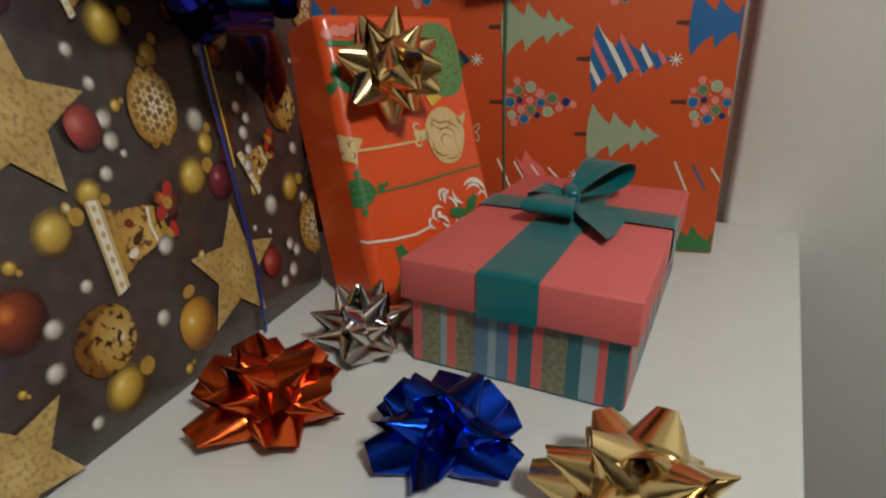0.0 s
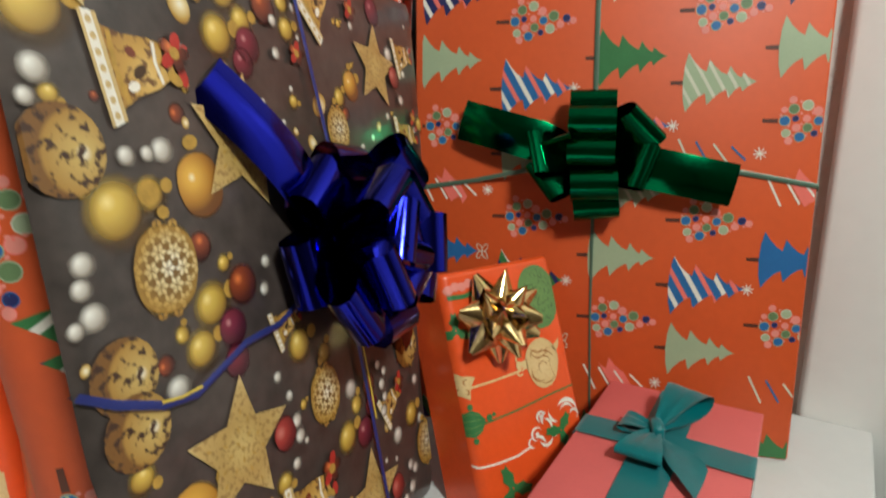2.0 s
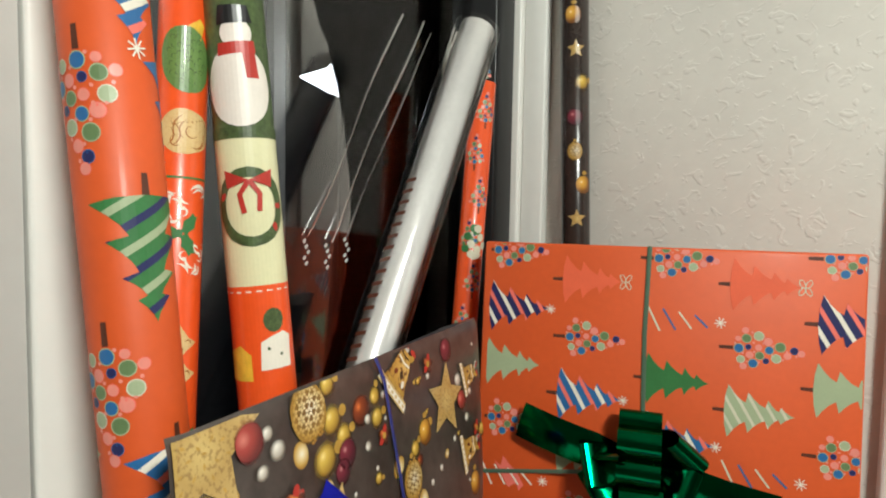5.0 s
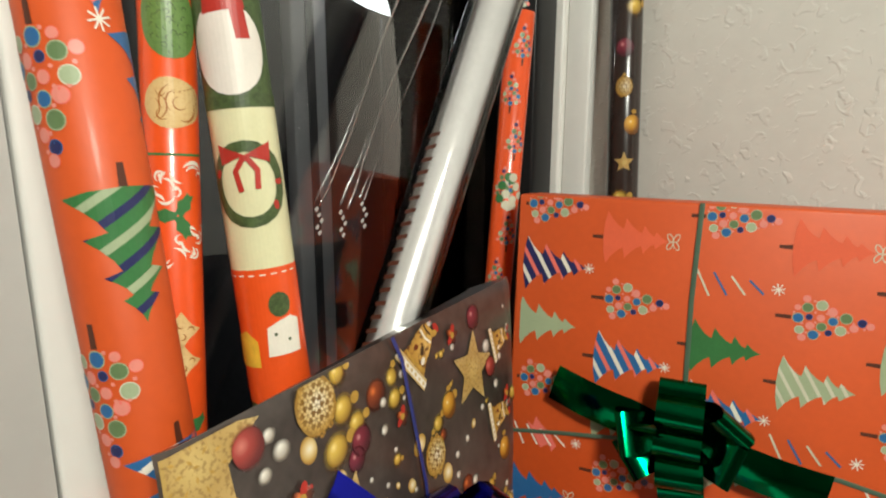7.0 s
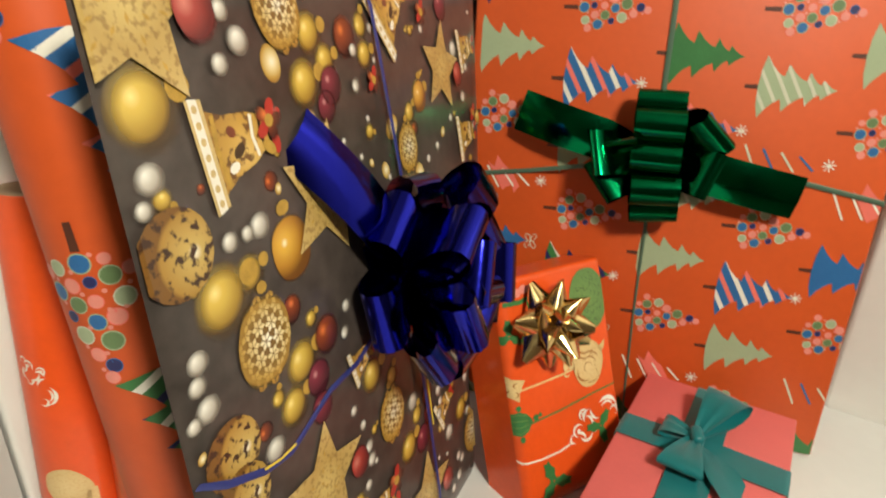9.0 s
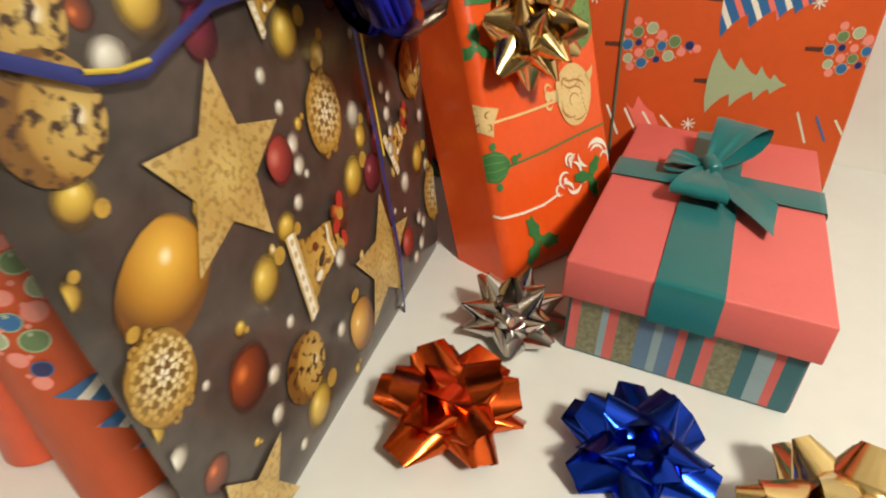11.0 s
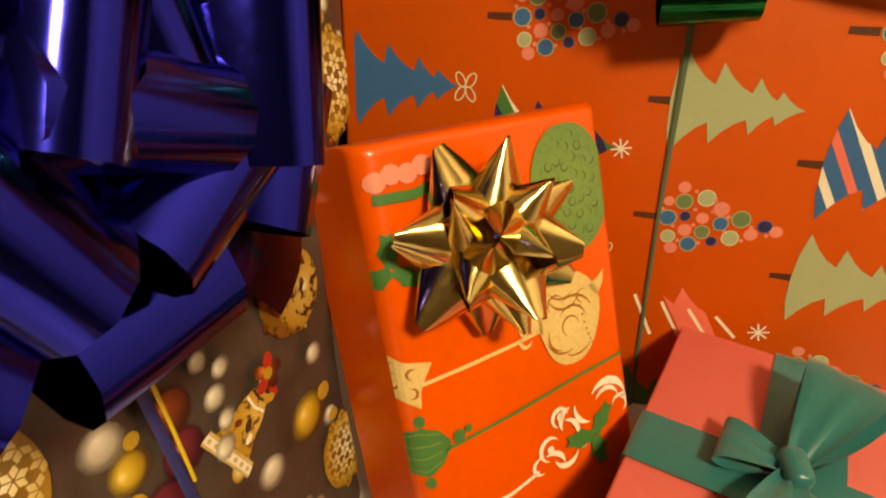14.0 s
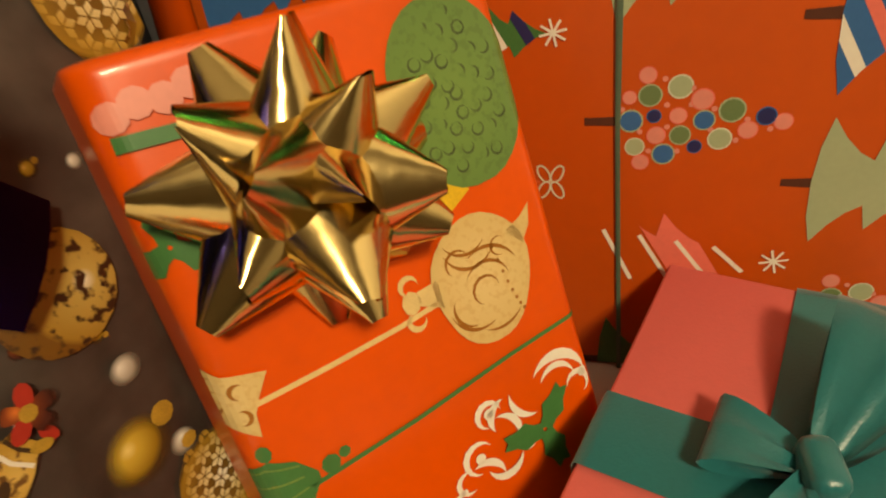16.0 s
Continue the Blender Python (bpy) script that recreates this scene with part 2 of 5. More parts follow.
INDIGO = mat("indigo_foil", (0.016, 0.018, 0.34), 0.13, 1.0, vary=0.08, bump=0.06, bump_scale=40, fine=0.03)
EMERALD = mat("emerald_foil", (0.004, 0.16, 0.055), 0.15, 1.0, vary=0.08, bump=0.05, bump_scale=40, fine=0.04)
BLUE_RIBBON = mat("blue_curling_ribbon", (0.035, 0.045, 0.22), 0.3, 0.3, vary=0.1)
GREEN_RIBBON = mat("grey_green_ribbon", (0.10, 0.155, 0.105), 0.35, 0.2, vary=0.1)
YELLOW_RIBBON = mat("yellow_ribbon", (0.62, 0.45, 0.05), 0.35, vary=0.1)
TEAL = mat("teal_satin", (0.005, 0.140, 0.150), 0.30, vary=0.07, scale=60, bump=0.1, bump_scale=900, sheen=0.2)
CORAL = mat("coral_card", (0.68, 0.135, 0.125), 0.6, vary=0.04, scale=30, bump=0.08, bump_scale=700)
STRIPE_TEAL = mat("teal_stripe", (0.04, 0.14, 0.17), 0.55, vary=0.08)
STRIPE_BLUE = mat("blue_stripe", (0.11, 0.19, 0.30), 0.55, vary=0.08)
STRIPE_OLIVE = mat("glitter_olive_stripe", (0.22, 0.21, 0.13), 0.4, 0.3, vary=0.5, scale=300)
STRIPE_CORAL = mat("coral_stripe", (0.62, 0.12, 0.11), 0.55, vary=0.05)
STRIPE_MIST = mat("mist_stripe", (0.27, 0.36, 0.40), 0.55, vary=0.06)
CARD = mat("cardboard_core", (0.32, 0.22, 0.13), 0.8, vary=0.1)
FILM = clear_film()
GLASS = clear_film("window_glass", 0.0, 1.5, 0.02)
SILVER_FILM = mat("silvery_film", (0.82, 0.80, 0.78), 0.25, 0.35, vary=0.08, scale=25, bump=0.15, bump_scale=45, coat=0.6)
# emission that imitates the room lamp's reflection in the window
REFLECTED_GLOW = glowing("lamp_reflection_glow", (1.0, 1.0, 1.0), 4.0)
THIN_FILM = clear_film("thin_film", 0.16, 1.3)
GREY_BAND = mat("grey_band_tone", (0.42, 0.42, 0.43), 0.7, vary=0.15, scale=8)
FAINT_PINK = mat("faint_pink_print", (0.74, 0.125, 0.055), 0.4, vary=0.06)
DOT_GREEN = mat("dull_green_print", (0.13, 0.20, 0.085), 0.4, vary=0.08)
RUSSET = mat("russet_print", (0.34, 0.12, 0.02), 0.4, vary=0.1)
LAMP_GLOW = glowing("lamp_glass", (1.0, 0.93, 0.8), 22.0)


# ---- building helpers ----
class Geo:
    """Vertices, faces, a material slot for each face, and a motif coordinate for each vertex."""

    def __init__(self):
        self.verts, self.faces, self.slots, self.spots = [], [], [], []

    def add(self, verts, faces, slot=0, spots=None):
        base = len(self.verts)
        self.verts += [tuple(v) for v in verts]
        self.spots += list(spots) if spots else [(0.0, 0.0)] * len(verts)
        self.faces += [tuple(base + i for i in f) for f in faces]
        self.slots += [slot] * len(faces)
        return self

    def grid(self, rows, slot=0, closed=False):
        n, m = len(rows), len(rows[0])
        faces = []
        for i in range(n - 1):
            for j in range(m if closed else m - 1):
                k = (j + 1) % m
                faces.append((i * m + j, i * m + k, (i + 1) * m + k, (i + 1) * m + j))
        return self.add([p for row in rows for p in row], faces, slot)

    def mesh(self, name, materials, smooth=True):
        data = bpy.data.meshes.new(name)
        data.from_pydata(self.verts, [], self.faces)
        for m in materials:
            data.materials.append(m)
        data.polygons.foreach_set("material_index", self.slots)
        data.polygons.foreach_set("use_smooth", [smooth] * len(self.faces))
        layer = data.uv_layers.new(name="motif")
        layer.uv.foreach_set("vector", [c for loop in data.loops for c in self.spots[loop.vertex_index]])
        data.update()
        return data


def part(name, shape, material, parent=None, label="", smooth=True):
    """Links a Geo or bmesh as one mesh object under a thing or a part."""
    materials = material if isinstance(material, (list, tuple)) else [material]
    if isinstance(shape, Geo):
        data = shape.mesh(name, materials, smooth)
    else:
        data = bpy.data.meshes.new(name)
        for f in shape.faces:
            f.smooth = smooth
        shape.to_mesh(data)
        shape.free()
        for m in materials:
            data.materials.append(m)
    ob = new(name, data)
    if parent:
        ob.parent = parent
    if label:
        tagged(ob, label)
    return ob


def thing(name, m, label, category, group="", kind=""):
    ob = new(name)
    ob.empty_display_size = 0.02
    ob.matrix_world = m
    return tagged(ob, label, category, group, kind)


def block(x0, x1, y0, y1, z0, z1, bevel=0.0, segments=3):
    bm = bmesh.new()
    bmesh.ops.create_cube(bm, size=1)
    for v in bm.verts:
        v.co = Vector(((x0 + x1) / 2 + v.co.x * (x1 - x0), (y0 + y1) / 2 + v.co.y * (y1 - y0), (z0 + z1) / 2 + v.co.z * (z1 - z0)))
    if bevel:
        bmesh.ops.bevel(bm, geom=bm.edges[:], offset=bevel, segments=segments, affect="EDGES", profile=0.5)
    return bm


def setting(name, bm, material, label, category, smooth=False):
    return tagged(part(name, bm, material, smooth=smooth), label, category, kind="structure")


def basis(origin, x, z):
    """A pose with its x axis along x and its z axis near z."""
    x = Vector(x).normalized()
    y = Vector(z).cross(x).normalized()
    z = x.cross(y)
    m = Matrix((x, y, z)).transposed().to_4x4()
    m.translation = origin
    return m

# ---- the room ----
setting("tabletop", block(-0.5, 0.0405, -0.55, 0.692, -0.03, 0.0, 0.004), TABLE, "white laminate tabletop in the corner of the room", "table", True)
setting("wall_back", block(-0.62, 2.3, 0.712, 0.85, -0.75, 1.75), PLASTER, "off-white wall with knockdown plaster texture", "wall")
setting("wall_left_front", block(-0.62, -0.5, -2.6, 0.045, -0.75, 1.75), SHADED_WALL, "white wall beside the window, greyed for its weaker light", "wall")
# out-of-view walls and ceiling added to close the room, dark to limit bounce
setting("wall_left_sill", block(-0.62, -0.5, 0.045, 0.712, -0.75, 0.03), DIM_WALL, "wall below the window, darkened to bounce less light", "wall")
setting("wall_left_head", block(-0.62, -0.5, 0.045, 0.712, 1.5, 1.75), DIM_WALL, "unseen wall above the window, darkened to bounce less light", "wall")
setting("wall_right", block(2.3, 2.4, -2.6, 0.85, -0.75, 1.75), DIM_WALL, "unseen wall across the room, darkened to bounce less light", "wall")
setting("wall_front", block(-0.62, 2.4, -2.7, -2.6, -0.75, 1.75), DIM_WALL, "unseen wall closing the front, darkened to bounce less light", "wall")
setting("floor", block(-0.62, 2.4, -2.7, 0.85, -0.8, -0.75), FLOOR, "brown carpeted floor", "floor")
setting("ceiling", block(-0.62, 2.4, -2.7, 0.85, 1.75, 1.8), CEILING, "unseen ceiling, darkened to bounce less light", "ceiling")
setting("trim_door", block(-0.033, 0.62, 0.693, 0.7115, -0.75, 1.4, 0.009), WHITE, "white painted door casing beside the table", "trim", True)
setting("trim_corner", block(-0.493, -0.456, 0.694, 0.7115, 0.001, 1.6, 0.003), WHITE, "white painted trim in the corner beside the window", "trim", True)

window = thing("window_1", pose(-0.5, 0.4, 0.03), "dark window at night with a black gasket and white frame", "window", kind="structure")
part("frame_left", block(-0.06, 0.006, -0.353, -0.29, 0.0, 1.47, 0.004), WHITE, window, "white painted window frame")
part("frame_right", block(-0.06, 0.006, 0.285, 0.31, 0.0, 1.47, 0.004), WHITE, window, "white painted window frame")
part("gasket_left", block(-0.055, -0.004, -0.289, -0.262, 0.0, 1.47, 0.003), BLACK, window, "black rubber gasket")
part("gasket_right", block(-0.055, -0.004, 0.235, 0.284, 0.0, 1.47, 0.003), BLACK, window, "black rubber gasket")
pane = part("pane", block(-0.05, -0.046, -0.261, 0.234, 0.0, 1.47), GLASS, window, "clear glass, black with night behind it", False)
pane.visible_shadow = False
# added sheet; its dark grey imitates the room's dim reflection in the glass
setting("backdrop", block(-4.2, -4.1, -4.0, 9.0, -3.0, 6.0), NIGHT, "dark grey sheet behind the window for its dim reflections", "backdrop")

# upright grey band with a dark groove, added well behind the pane
post = thing("window_band", pose(-2.24, 1.42, -3.0), "grey upright band behind the dark window", "post", kind="structure")
part("shaft", block(-0.04, 0.04, -0.085, 0.085, 0.0, 6.0, 0.01), GREY_BAND, post)
part("groove", block(0.0405, 0.046, -0.02, 0.02, 0.0, 6.0, 0.002), NIGHT, post)
# added glowing sheet behind the pane, standing in for a lamp reflection; pole made up
reflected = thing("lamp_reflection", pose(-2.03, 1.65, 1.0), "stand-in for a lamp's reflection in the dark window", "lamp")
glow = Geo()
outline = [(-0.17, 0.005), (-0.07, 0.045), (0.0, 0.125), (0.10, 0.16), (0.13, 0.02), (0.11, -0.12), (0.02, -0.085), (-0.07, -0.05)]
for depth in (0.0, 0.03):
    glow.add([(0.72 * x - 0.76 * depth + 0.02, 0.85 * x + 0.65 * depth + 0.02, 0.125 + 1.0 * z) for x, z in outline], [tuple(range(8))])
glow.add(glow.verts, [(k, (k + 1) % 8, 8 + (k + 1) % 8, 8 + k) for k in range(8)])
part("shade", glow, REFLECTED_GLOW, reflected, "glowing white sheet in place of the reflection", False)
part("pole", block(0.0, 0.008, 0.0, 0.008, -4.0, 0.03), BLACK, reflected, "thin dark pole added to hold the glowing sheet")

fixture = thing("pendant_lamp", pose(0.72, -0.26, 1.77), "round warm white pendant lamp on a rod", "lamp")
dome = bmesh.new()
bmesh.ops.create_uvsphere(dome, u_segments=24, v_segments=12, radius=0.12, matrix=pose(0, 0, -0.44) @ Matrix.Diagonal((1, 1, 0.5, 1)))
part("diffuser", dome, LAMP_GLOW, fixture, "glowing opal glass")
part("base", block(-0.05, 0.05, -0.05, 0.05, -0.012, 0.0, 0.004), WHITE, fixture, "white metal base")
part("rod", block(-0.006, 0.006, -0.006, 0.006, -0.40, -0.012), WHITE, fixture, "white metal rod")


# ---- printed motifs ----
def piece(pts, slot, keep=(), level=None):
    """An outline, its material slot, half planes (point, normal) to keep and its layer of ink."""
    return (pts, slot, keep, level)


def ring(cx, cy, rx, ry=None, n=14, turn=0.0):
    ry = ry or rx
    c, s = math.cos(turn), math.sin(turn)
    pts = [(rx * math.cos(a), ry * math.sin(a)) for a in (2 * math.pi * i / n for i in range(n))]
    return [(cx + c * x - s * y, cy + s * x + c * y) for x, y in pts]


def stroke(points, width):
    """A band of the given width along a line."""
    left, right = [], []
    for i, (x, y) in enumerate(points):
        a, b = points[max(i - 1, 0)], points[min(i + 1, len(points) - 1)]
        d = Vector((b[0] - a[0], b[1] - a[1])).normalized() * width / 2
        left.append((x - d.y, y + d.x))
        right.append((x + d.y, y - d.x))
    return left + right[::-1]


def print_on(name, pieces, materials, parent, surface, at, turn=0.0, size=1.0, limits=None, step=0.0, lift=0.0003, label="", each=""):
    """Lays outlines of a motif, turned by degrees and scaled, onto a surface(s, h, lift) as one mesh part."""
    geo, apart = Geo(), []
    c, s = math.cos(radians(turn)) * size, math.sin(radians(turn)) * size
    for layer, (pts, slot, keep, level) in enumerate(pieces):
        layer = layer if level is None else level
        bm = bmesh.new()
        bm.faces.new([bm.verts.new((x, y, 0)) for x, y in pts]).normal_update()
        bmesh.ops.triangulate(bm, faces=bm.faces[:], ngon_method="EAR_CLIP")

        def cut(point, normal, clear):
            bmesh.ops.bisect_plane(bm, geom=bm.verts[:] + bm.edges[:] + bm.faces[:], plane_co=point, plane_no=normal, clear_inner=clear, dist=1e-6)

        for (px, py), (nx, ny) in keep:
            cut((px, py, 0), (nx, ny, 0), True)
        spots = {v: (v.co.x, v.co.y) for v in bm.verts}
        bm.verts.index_update()
        flat = bm.verts.layers.float_vector.new("flat")
        for v in bm.verts:
            v[flat] = v.co
            x, y = v.co.x, v.co.y
            v.co = Vector((at[0] + c * x - s * y, at[1] + s * x + c * y, 0))
        if limits:
            s0, s1, h0, h1 = limits
            for point, normal in (((s0, 0, 0), (1, 0, 0)), ((s1, 0, 0), (-1, 0, 0)), ((0, h0, 0), (0, 1, 0)), ((0, h1, 0), (0, -1, 0))):
                cut(point, normal, True)
        if step and bm.verts:
            lo, hi = min(v.co.x for v in bm.verts), max(v.co.x for v in bm.verts)
            for k in range(int(lo / step), int(hi / step) + 1):
                cut((k * step, 0, 0), (1, 0, 0), False)
        if bm.faces:
            bm.verts.index_update()
            places = [surface(v.co.x, v.co.y, lift + 0.00004 * layer) for v in bm.verts]
            faces = [tuple(v.index for v in f.verts) for f in bm.faces]
            back = [((v.co.x - at[0]), (v.co.y - at[1])) for v in bm.verts]
            k = 1 / size ** 2
            into = geo
            if each and geo.faces and (len(pts) > 7 or each == "line"):
                into = Geo()
                apart.append((into, materials[slot]))
            into.add(places, faces, slot if into is geo else 0, [(k * (c * x + s * y), k * (c * y - s * x)) for x, y in back])
        bm.free()
    if geo.faces:
        whole = part(name, geo, materials, parent, label, smooth=False)
        for spot, material in apart:
            part(each, spot, material, whole, smooth=False)
        return whole


TREE_MATS = [SAGE, GREEN, BLUE, NAVY, PINK, PALE, WHITE_PRINT, BROWN, RED, ROSE, FAINT_PINK, DOT_GREEN]
def fir_outline():
    """A fir lying on its side: four tiers with hollow upper edges, a round foot and a pointed top."""
    tiers = (((0.0, 0.45), (0.27, 0.16)), ((0.31, 0.34), (0.57, 0.11)), ((0.61, 0.24), (0.77, 0.065)), ((0.80, 0.14), (1.0, 0.0)))
    half = []
    for (x0, y0), (x1, y1) in tiers:
        half += [(x0 + (x1 - x0) * k, y0 + (y1 - y0) * k - 0.16 * (y0 - y1) * math.sin(math.pi * k)) for k in (0, 0.33, 0.67, 1)]
    return [(-0.045, 0.25), (-0.06, 0.0), (-0.045, -0.25)] + [(x, -y) for x, y in half] + half[-2::-1]


FIR = fir_outline()


def sparkle(x, y, r):
    return [piece(stroke([(x - r * math.cos(a), y - r * math.sin(a)), (x + r * math.cos(a), y + r * math.sin(a))], 0.015), 6) for a in (0.2, 1.0, 1.8, 2.6)]


def fir(slot, stripes=(), star=False):
    out = [piece([(-0.24, -0.025), (-0.05, -0.035), (-0.05, 0.035), (-0.24, 0.025)], 7), piece(FIR, slot)]
    n = Vector((0.86, 0.5))
    for at, wide, colour in stripes:
        a, b = n * at, n * (at + wide)
        out.append(piece(FIR, colour, (((a.x, a.y), (n.x, n.y)), ((b.x, b.y), (-n.x, -n.y)))))
    return out + (sparkle(1.04, 0, 0.085) if star else [])


def bands(colours, width=0.065, gap=0.17):
    return [(-0.12 + gap * i, width, colours[i % len(colours)]) for i in range(7)]


def dots():
    """A fir made of buttons, each a disc with a paler rim."""
    out = [piece([(-0.2, -0.025), (0.0, -0.03), (0.0, 0.03), (-0.2, 0.025)], 7, level=0)]
    buttons = {
        2: ((0.085, 0.0, 0.075), (0.51, 0.0, 0.065), (0.29, -0.22, 0.072)), 11: ((0.19, 0.16, 0.072), (0.38, -0.095, 0.065), (0.66, 0.06, 0.078)), 0: ((0.36, 0.21, 0.075), (0.115, -0.17, 0.062), (0.61, -0.12, 0.072)),
        9: ((0.49, 0.13, 0.068), (0.24, -0.095, 0.06), (0.155, -0.275, 0.056), (0.17, 0.285, 0.054), (0.36, 0.03, 0.054), (0.76, -0.065, 0.058), (0.945, -0.015, 0.054), (0.07, 0.15, 0.045)), 3: ((0.22, 0.03, 0.045), (0.47, -0.17, 0.045), (0.85, 0.02, 0.058)),
    }
    for slot, spots in buttons.items():
        for x, y, r in spots:
            out.append(piece(ring(x, y, r, n=14), {9: 4, 0: 5, 3: 2, 2: 0, 11: 0}[slot], level=0))
            out.append(piece(ring(x, y, r * 0.87, n=12), slot, level=1))
    for x, y in ((0.03, 0.075), (0.27, 0.26), (0.43, 0.1), (0.43, 0.2), (0.29, 0.1), (0.14, -0.07), (0.37, -0.2), (0.56, 0.07), (0.55, -0.06), (0.75, 0.0), (0.88, -0.06), (0.2, -0.2), (0.3, -0.04), (0.7, -0.13)):
        out.append(piece(ring(x, y, 0.018, n=8), 9, level=0))
    return out


def slants(colours, pale=True):
    out = []
    for i in range(4):
        x = 0.02 + 0.24 * i
        long = 0.2 - 0.035 * i
        out.append(piece(stroke([(x - 0.1, long), (x + 0.1, -long)], 0.03), colours[i % len(colours)]))
    if pale:
        out.insert(0, piece(FIR, 4, (((0.3, 0), (1, 0.6)), ((0.62, 0), (-1, -0.6)))))
    return out + sparkle(1.02, 0, 0.09)


def bow_loop(x):
    """A small cord bow of four loops."""
    out = []
    for a in (0.7, 2.44, 3.84, 5.58):
        c, d = math.cos(a), math.sin(a)
        loop = [(0.085 + 0.075 * math.cos(b), 0.042 * math.sin(b)) for b in (math.pi + 2 * math.pi * i / 14 for i in range(15))]
        out.append(piece(stroke([(x + 0.02 + 0.75 * (c * px - d * py), 1.15 * (d * px + c * py)) for px, py in loop], 0.014), 5))
    return out


MOTIFS = {
    "C": dots(), "S": fir(0), "E": fir(1), "B": fir(2) + bow_loop(1.05), "P": fir(10) + bow_loop(1.05),
    "N": fir(3, bands((6, 4)), True), "T": fir(2, bands((6, 4)), True), "Z": fir(0, bands((5,), 0.05)), "D": fir(1, bands((6, 3)), True),
    "L": slants((6,)), "M": slants((5, 2, 5, 2), False), "G": fir(1, bands((0, 3))),
}


# ---- gifts ----
def plane_surface(s, h, lift):
    return Vector((s, -lift, h))


def red_box():
    m = basis((-0.393, 0.453, 0.0), (0.943, 0.3325, 0.0), (-0.0258, 0.0732, 0.997))
    box = thing("gift_box", m, "tall gift in red-orange paper with printed fir trees and green bow", "gift")
    bm = block(-0.006, 0.383, 0.0, 0.075, 0.0, 0.536, 0.003, 2)
    part("wrapped_box", bm, RED, box, "red-orange wrapping paper")
    columns = (("CNSCLBCLG", 0.005, 0.5265, 0.0658), ("PCTSCDPSC", 0.091, 0.4960, 0.0650), ("CMETZSCLE", 0.184, 0.5240, 0.0650), ("PCZMCTSCB", 0.264, 0.5000, 0.0655), ("CNSCLBCME", 0.344, 0.5300, 0.0655))
    for codes, s, top, pitch in columns:
        for i, code in enumerate(codes):
            print_on("printed_tree" if code not in "CLM" else "printed_ornament", MOTIFS[code], TREE_MATS, box, plane_surface, (s + 0.0015 * math.sin(i * 2.1), top - pitch * i), 0, 0.061 if code in "SEZBP" else 0.066, (0.002, 0.381, 0.002, 0.534), label="printed fir tree on the paper", each={"C": "dot", "L": "line", "M": "line"}.get(code, ""))
    # thin ribbon in two directions
    for name, line in (("ribbon_upright", [(0.180, 0.5365), (0.178, 0.44), (0.180, 0.33), (0.1845, 0.13), (0.190, 0.0)]), ("ribbon_level", [(0.0, 0.264), (0.06, 0.273), (0.12, 0.286), (0.177, 0.300), (0.25, 0.294), (0.32, 0.285), (0.383, 0.274)])):
        geo = Geo()
        rows = []
        for i in range(len(line)):
            (x, z), a, b = line[i], line[max(i - 1, 0)], line[min(i + 1, len(line) - 1)]
            d = Vector((b[0] - a[0], b[1] - a[1])).normalized() * 0.0024
            lift = 0.0014 + (0.012 if 0.1 < x < 0.3 and name == "ribbon_level" else 0.0)
            d *= 0.45 if name == "ribbon_upright" and z < 0.32 else 1.0
            rows.append([(x - d.y, -lift, z + d.x), (x, -lift - 0.0008, z), (x + d.y, -lift, z - d.x)])
        geo.grid(rows)
        part(name, geo, GREEN_RIBBON, box, "thin grey-green curling ribbon")
    part("ribbon_side", block(0.3832, 0.3838, 0.0, 0.075, 0.2695, 0.2745), GREEN_RIBBON, box, "thin grey-green curling ribbon")
    return box, m


def strip(points, across, width, taper=1.0):
    """Rows of a ribbon along points, spread across a direction."""
    rows = []
    for i, p in enumerate(points):
        w = width / 2 * (taper if i == 0 else 1)
        rows.append([Vector(p) + Vector(across) * w * k for k in (-1, -0.5, 0, 0.5, 1)])
    return rows


def pull_loop(out, up, length, height, width, shift=0.0):
    """A ribbon loop that leaves the knot, rounds over and comes back."""
    out, up = Vector(out).normalized(), Vector(up).normalized()
    side = out.cross(up).normalized()
    pts = []
    n = 15
    for i in range(n + 1):
        a = math.pi * 2 * i / n
        reach = length * (0.5 - 0.5 * math.cos(a)) ** 0.75
        rise = height * math.sin(a) * (0.45 + 0.55 * (0.5 - 0.5 * math.cos(a)))
        pts.append(out * reach + up * (rise + shift))
    rows = []
    for i, p in enumerate(pts):
        pinch = 0.35 + 0.65 * min(1.0, (0.5 - 0.5 * math.cos(2 * math.pi * i / n)) * 3.0)
        rows.append([p + side * width / 2 * pinch * k for k in (-1, -0.6, -0.2, 0.2, 0.6, 1)])
    return rows


def tail_rows(out, up, length, width, droop=0.01, start=0.0):
    out, up = Vector(out).normalized(), Vector(up).normalized()
    side = out.cross(up).normalized()
    rows = []
    for i in range(9):
        k = i / 8
        p = out * (start + length * k) + up * (0.012 * math.sin(k * math.pi) - droop * k * k)
        w = width / 2 * (0.4 + 0.6 * min(1, k * 3))
        rows.append([p + side * w * j + up * 0.004 * math.cos(j * 1.5) for j in (-1, -0.5, 0, 0.5, 1)])
    return rows


def pull_bow(name, m, material, label, loops, tails, width, tail_width):
    bow = thing(name, m, label, "bow")
    for out, up, length, height in loops:
        part("loop", Geo().grid(pull_loop(out, up, length, height, width)), material, bow)
    for out, up, length, droop in tails:
        part("tail", Geo().grid(tail_rows(out, up, length, tail_width, droop)), material, bow)
    knot = bmesh.new()
    bmesh.ops.create_uvsphere(knot, u_segments=10, v_segments=8, radius=0.009)
    part("knot", knot, material, bow)
    return bow


